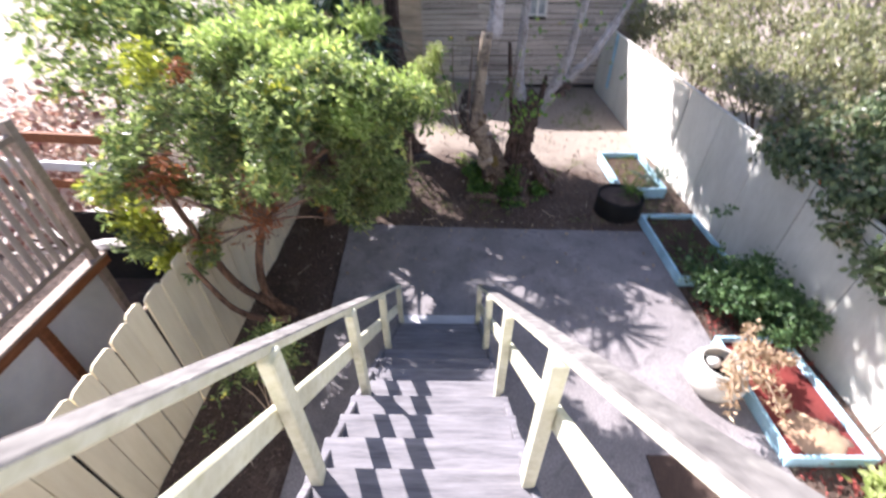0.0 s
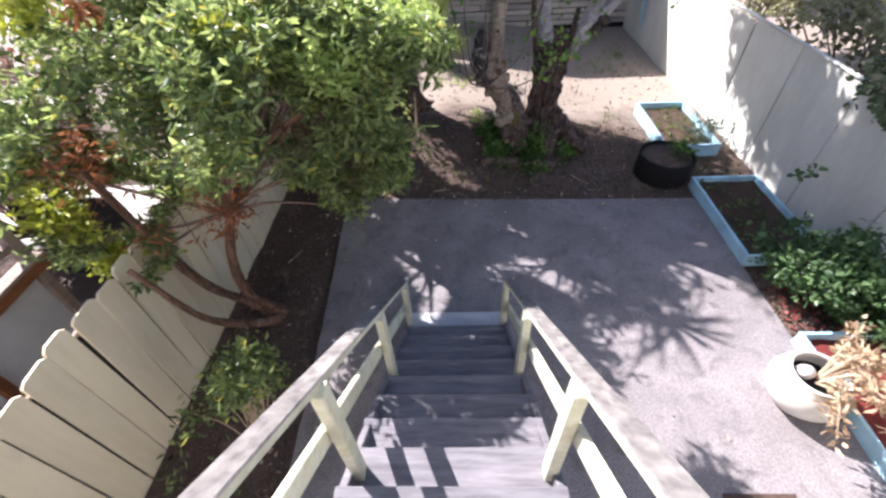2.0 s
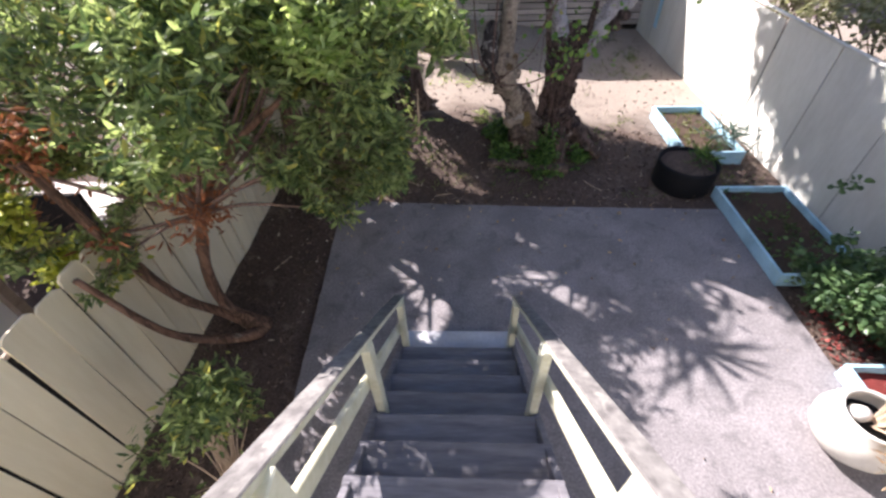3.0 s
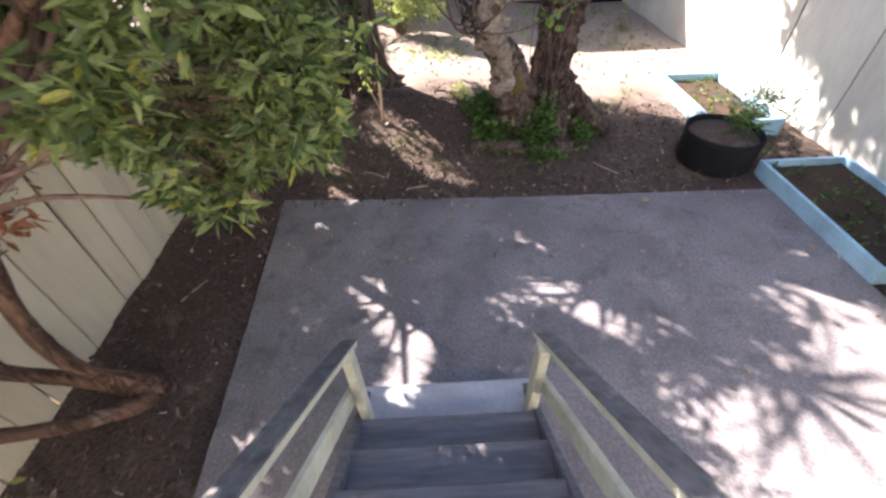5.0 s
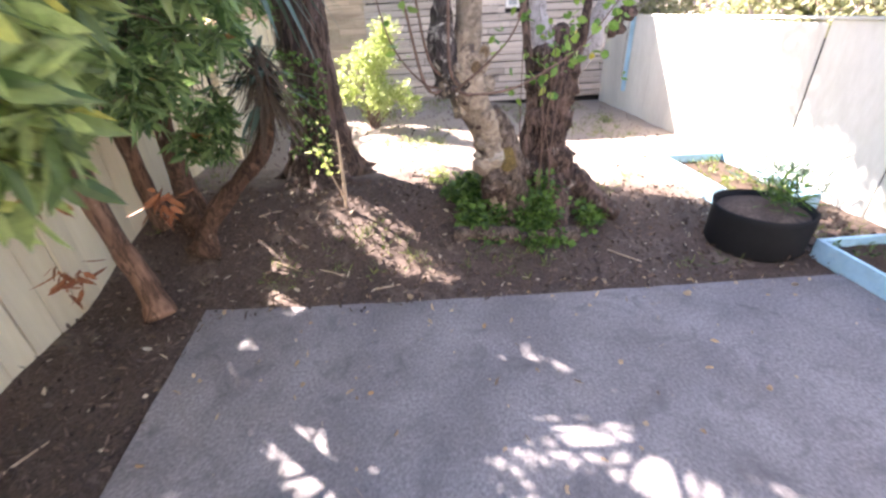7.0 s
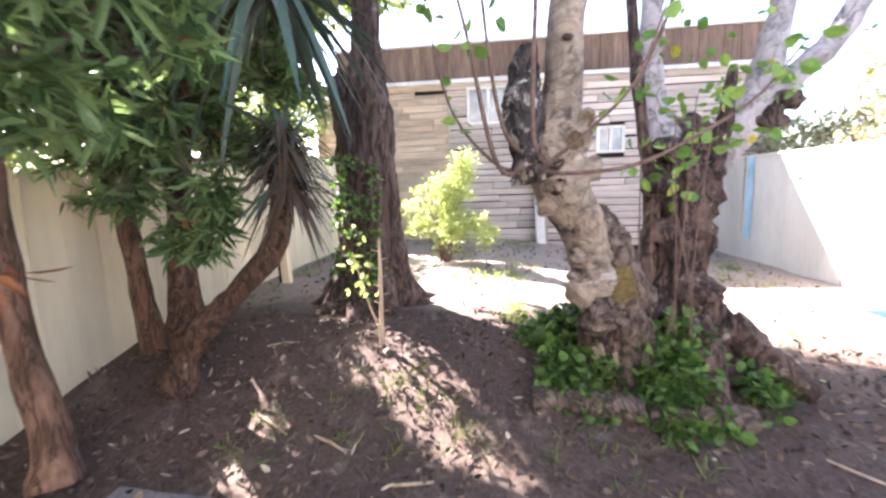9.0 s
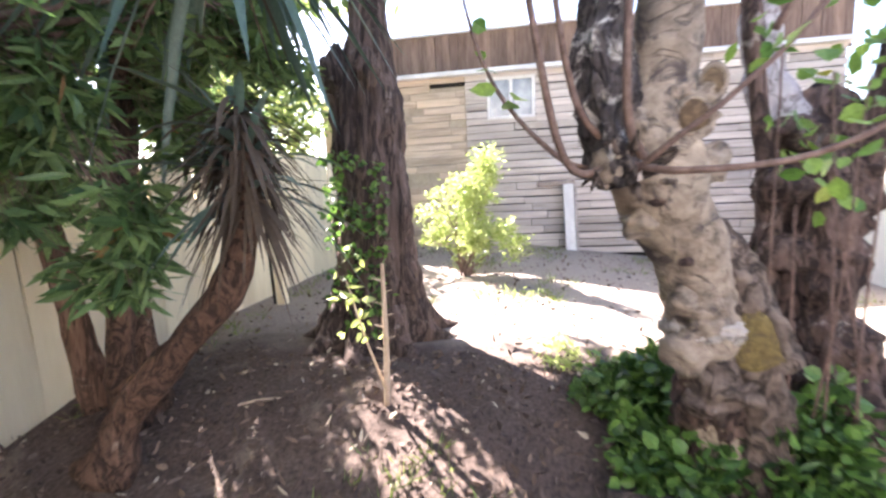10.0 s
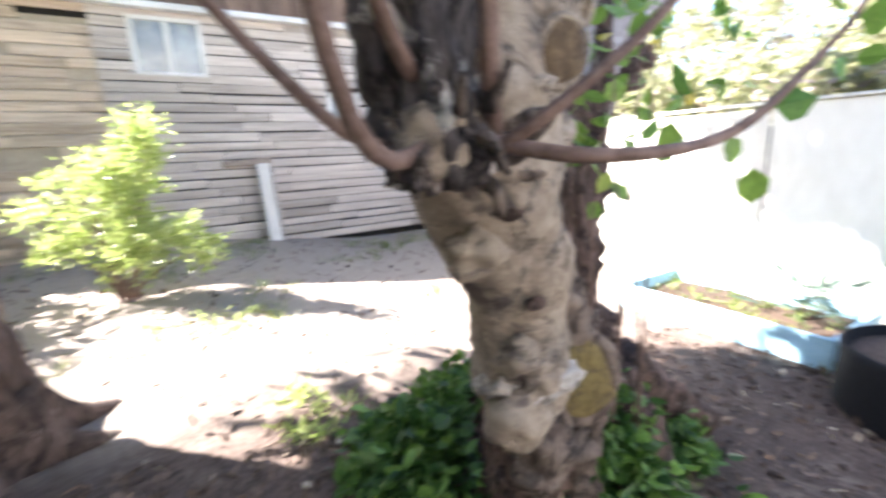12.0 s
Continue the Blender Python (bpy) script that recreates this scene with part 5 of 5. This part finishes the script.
def build_neighbour():
    """The framed store with its deck and stair rail on the other side of the board fence."""
    st = thing("neighbour_deck", "brown framed deck with white panels beyond the fence", "deck", (-3.15, 5.0, 0))
    for y in (-2.9, -1.85, -0.8, 0.2, 1.2):
        part("post", board((0.1, 0.1, 1.36), at(0, y, 0.68), 0.006), M["rust_wood"] if y < 1 else M["grey_wood"], st)
    for y in (-2.375, -1.325, -0.3, 0.7):
        part("white_panel", board((0.02, 0.9, 1.3), at(-0.03, y, 0.66), 0.004), M["white_sheet"], st, "smooth white sheet panel")
    part("rim_beam", board((0.06, 4.4, 0.12), at(0.03, -0.85, 1.3), 0.006), M["rust_wood"], st)
    part("edge_board", board((0.16, 4.4, 0.04), at(0.0, -0.85, 1.385), 0.006), M["grey_wood"], st)
    for k in range(12):
        part("deck_board", board((0.135, 4.2, 0.03), at(-0.18 - 0.145 * k, -0.8, 1.37), 0.004), M["dark_bark"], st)
    part("corner_post", board((0.1, 0.11, 1.75), at(0.0, 1.22, 2.27), 0.008), M["grey_wood"], st, "grey weathered corner post")
    for z in (1.62, 2.98):
        part("rail", board((0.09, 4.2, 0.07), at(0.0, -0.9, z), 0.006), M["grey_wood"], st)
    for k in range(24):
        part("slat", board((0.02, 0.075, 1.32), at(-0.012 + 0.004 * (k % 3), 1.08 - 0.125 * k, 2.3), 0.004), M["pale_slat"], st)
    for k, z in enumerate((1.72, 2.0, 2.42)):
        part("back_beam", beam((0.1, 2.35, z), (-2.2, 2.55, z + 0.02), 0.06, 0.13), M["rust_wood"] if k != 1 else M["white_wood"], st)
    part("edge_tile", lump(bmesh.new(), (0.02, 1.45, 1.42), 0.16, 6, 0.4, (1.5, 0.6, 0.35), 2), M["paving"], st, "pale crumpled sheet on the beam end")
    # no hole here: a near-black board paints the shade under the deck
    part("recess_shade", board((1.4, 0.05, 1.3), at(-0.6, 2.4, 0.62), 0.004), M["dark"], st, "dark sheet painting the shade under the deck")


build_neighbour()
pv = part("paving_next_door", board((14.0, 15.0, 0.06), at(-9.2, 15.4, 0.02), 0.01), M["paving"], None)
tagged(pv, "pale sunlit paving of the neighbouring yard", "paving", kind="structure")
overgrowth("pink-leaved bush in the neighbouring yard", [(0, 0, 1.6, 1.6, 1.8, 1.2), (-1.5, -1.2, 1.5, 1.4, 1.4, 1.1)], 900, (0.12, 0.08), "leaf_pink", 86, -5.6, 8.2, 0.0)
# third clump is added to shade the earth near the dark-barked trunk
overgrowth("tall light green trees in the neighbouring yard", [(0, 0, 3.0, 1.6, 2.0, 1.6), (0.3, 5.6, 3.2, 1.5, 1.5, 1.4), (1.1, 3.2, 3.4, 0.75, 0.7, 0.8)], 1500, (0.16, 0.06), "leaf_hedge", 87, -4.2, 10.5, 0.0, "tree", category="tree")


# ---- litter ----
def build_litter():
    rng = np.random.default_rng(3)
    spots = []
    while len(spots) < 15000:
        x, y = rng.uniform(-1.75, 5.9), rng.uniform(3.0, 16.5)
        if -0.6 < x < 4.95 and y < 8.78:
            continue
        if y > 11 and rng.random() < 0.88:
            continue
        spots.append((x, y, ground_at(x, y) + 0.008))
    me = leaf_mesh("mulch_chips", spots, 0.055, 0.022, 1, 0.3, 0.0, 4, jag=0.6)
    ob = part("mulch_chips", me, M["chips"], None)
    tagged(ob, "scattered bark chips and dry leaves on the earth", "mulch", kind="stuff")
    few = [(rng.uniform(-0.5, 4.8), 9.0 - abs(rng.normal()) * 1.4, 0.006) for _ in range(150)]
    me = leaf_mesh("fallen_leaves", few, 0.05, 0.03, 1, 0.1, 0.0, 5, jag=0.6)
    ob = part("fallen_leaves", me, M["leaf_straw"], None)
    tagged(ob, "a few pale dry leaves fallen on the concrete", "leaf litter", kind="stuff")
    red = [(rng.uniform(4.95, 6.05), rng.uniform(2.5, 6.9), 0.015) for _ in range(1500)]
    me = leaf_mesh("red_mulch_chips", red, 0.06, 0.03, 1, 0.2, 0.0, 6, jag=0.5)
    ob = part("red_mulch_chips", me, M["red_chips"], None)
    tagged(ob, "red bark mulch strewn along the fence", "mulch", kind="stuff")
    gr = []
    while len(gr) < 700:
        x, y = rng.uniform(-1.6, 6.0), rng.uniform(9.0, 16.6)
        if noise.noise(Vector((x * 0.9, y * 0.9, 9))) < 0.18:
            continue
        gr.append((x, y, ground_at(x, y)))
    me = leaf_mesh("grass_tufts", gr, 0.09, 0.008, 7, 0.4, -0.9, 7)
    ob = part("grass_tufts", me, M["grass"], None)
    tagged(ob, "thin tufts of grass and weeds", "grass", kind="stuff")


build_litter()


def build_fallen_twigs():
    rng = random.Random(12)
    for x, y, a, ln in ((-0.1, 9.5, -35, 0.42), (0.35, 9.35, -30, 0.3), (-0.4, 10.3, 25, 0.25), (0.9, 9.1, 10, 0.22), (3.2, 9.3, -50, 0.35), (-1.2, 7.6, 60, 0.3), (0.2, 11.0, 20, 0.3)):
        tw = thing("fallen_twig", "thin pale dry twig lying on the mulch", "twig", (x, y, ground_at(x, y) + 0.012, 0, 0, a))
        part("twig", tube(bmesh.new(), [(-ln / 2, 0, 0, 0.009), (0, rng.uniform(-0.02, 0.02), 0.008, 0.008), (ln / 2, 0, 0, 0.005)], 6, 4, 0.1), M["pale_twig"], tw)


build_fallen_twigs()


def build_small_plants():
    shrub("low lime-green plant with red flowers by the fence", 5.7, 3.95, [(0, 0, 0.16, 0.3, 0.35, 0.14)], 60, (0.1, 0.05), "leaf_lime", 91, 7, 6, "plant", "flowering_plant", -0.3)
    rng = np.random.default_rng(17)
    for label, x, y, w, d, n, mat in (("thin green weeds in the planter soil", 5.41, 8.15, 0.42, 0.8, 46, "leaf_ivy"), ("dry grass and weeds in the planter", 5.27, 10.8, 0.38, 0.7, 60, "grass"),
                                      ("lime-green weeds in the sunny soil", 1.55, 11.0, 0.2, 0.25, 30, "leaf_lime"), ("lime-green weeds in the sunny soil", 1.0, 12.6, 0.5, 0.3, 26, "leaf_lime")):
        wd = thing("weed_patch", label, "weeds", (x, y, 0.1 if x > 5 else ground_at(x, y)))
        spots = [(rng.uniform(-w, w), rng.uniform(-d, d), 0.02) for _ in range(n)]
        part("leaves", leaf_mesh("weed_leaves", spots, 0.06, 0.02, 6, 0.6, -0.6, int(x * 10)), M[mat], wd)
    for x, y, z in ((-0.72, 8.1, 0.95), (-0.95, 8.35, 1.35), (-0.2, 8.2, 1.3)):
        dl = thing("dry_leaf_spray", "rust-brown dead leaves hanging from the drooping tree", "leaves", (x, y, z))
        spots = [tuple(rng.normal(size=3) * 0.04) for _ in range(5)]
        part("leaves", leaf_mesh("dry_spray", spots, 0.12, 0.035, 5, 0.5, 0.8, 5), M["leaf_rust"], dl)
    vn = thing("vine_flower", "small orange-red flowers on the hanging vine", "flower", (6.02, 6.7, 1.75))
    spots = [(rng.normal() * 0.06, rng.normal() * 0.25, rng.normal() * 0.12) for _ in range(7)]
    for k, spot in enumerate(spots):
        part("blossom", leaf_mesh("blossom", [spot], 0.05, 0.04, 6, 0.3, 0.0, 8 + k), M["petal"], vn)


build_small_plants()
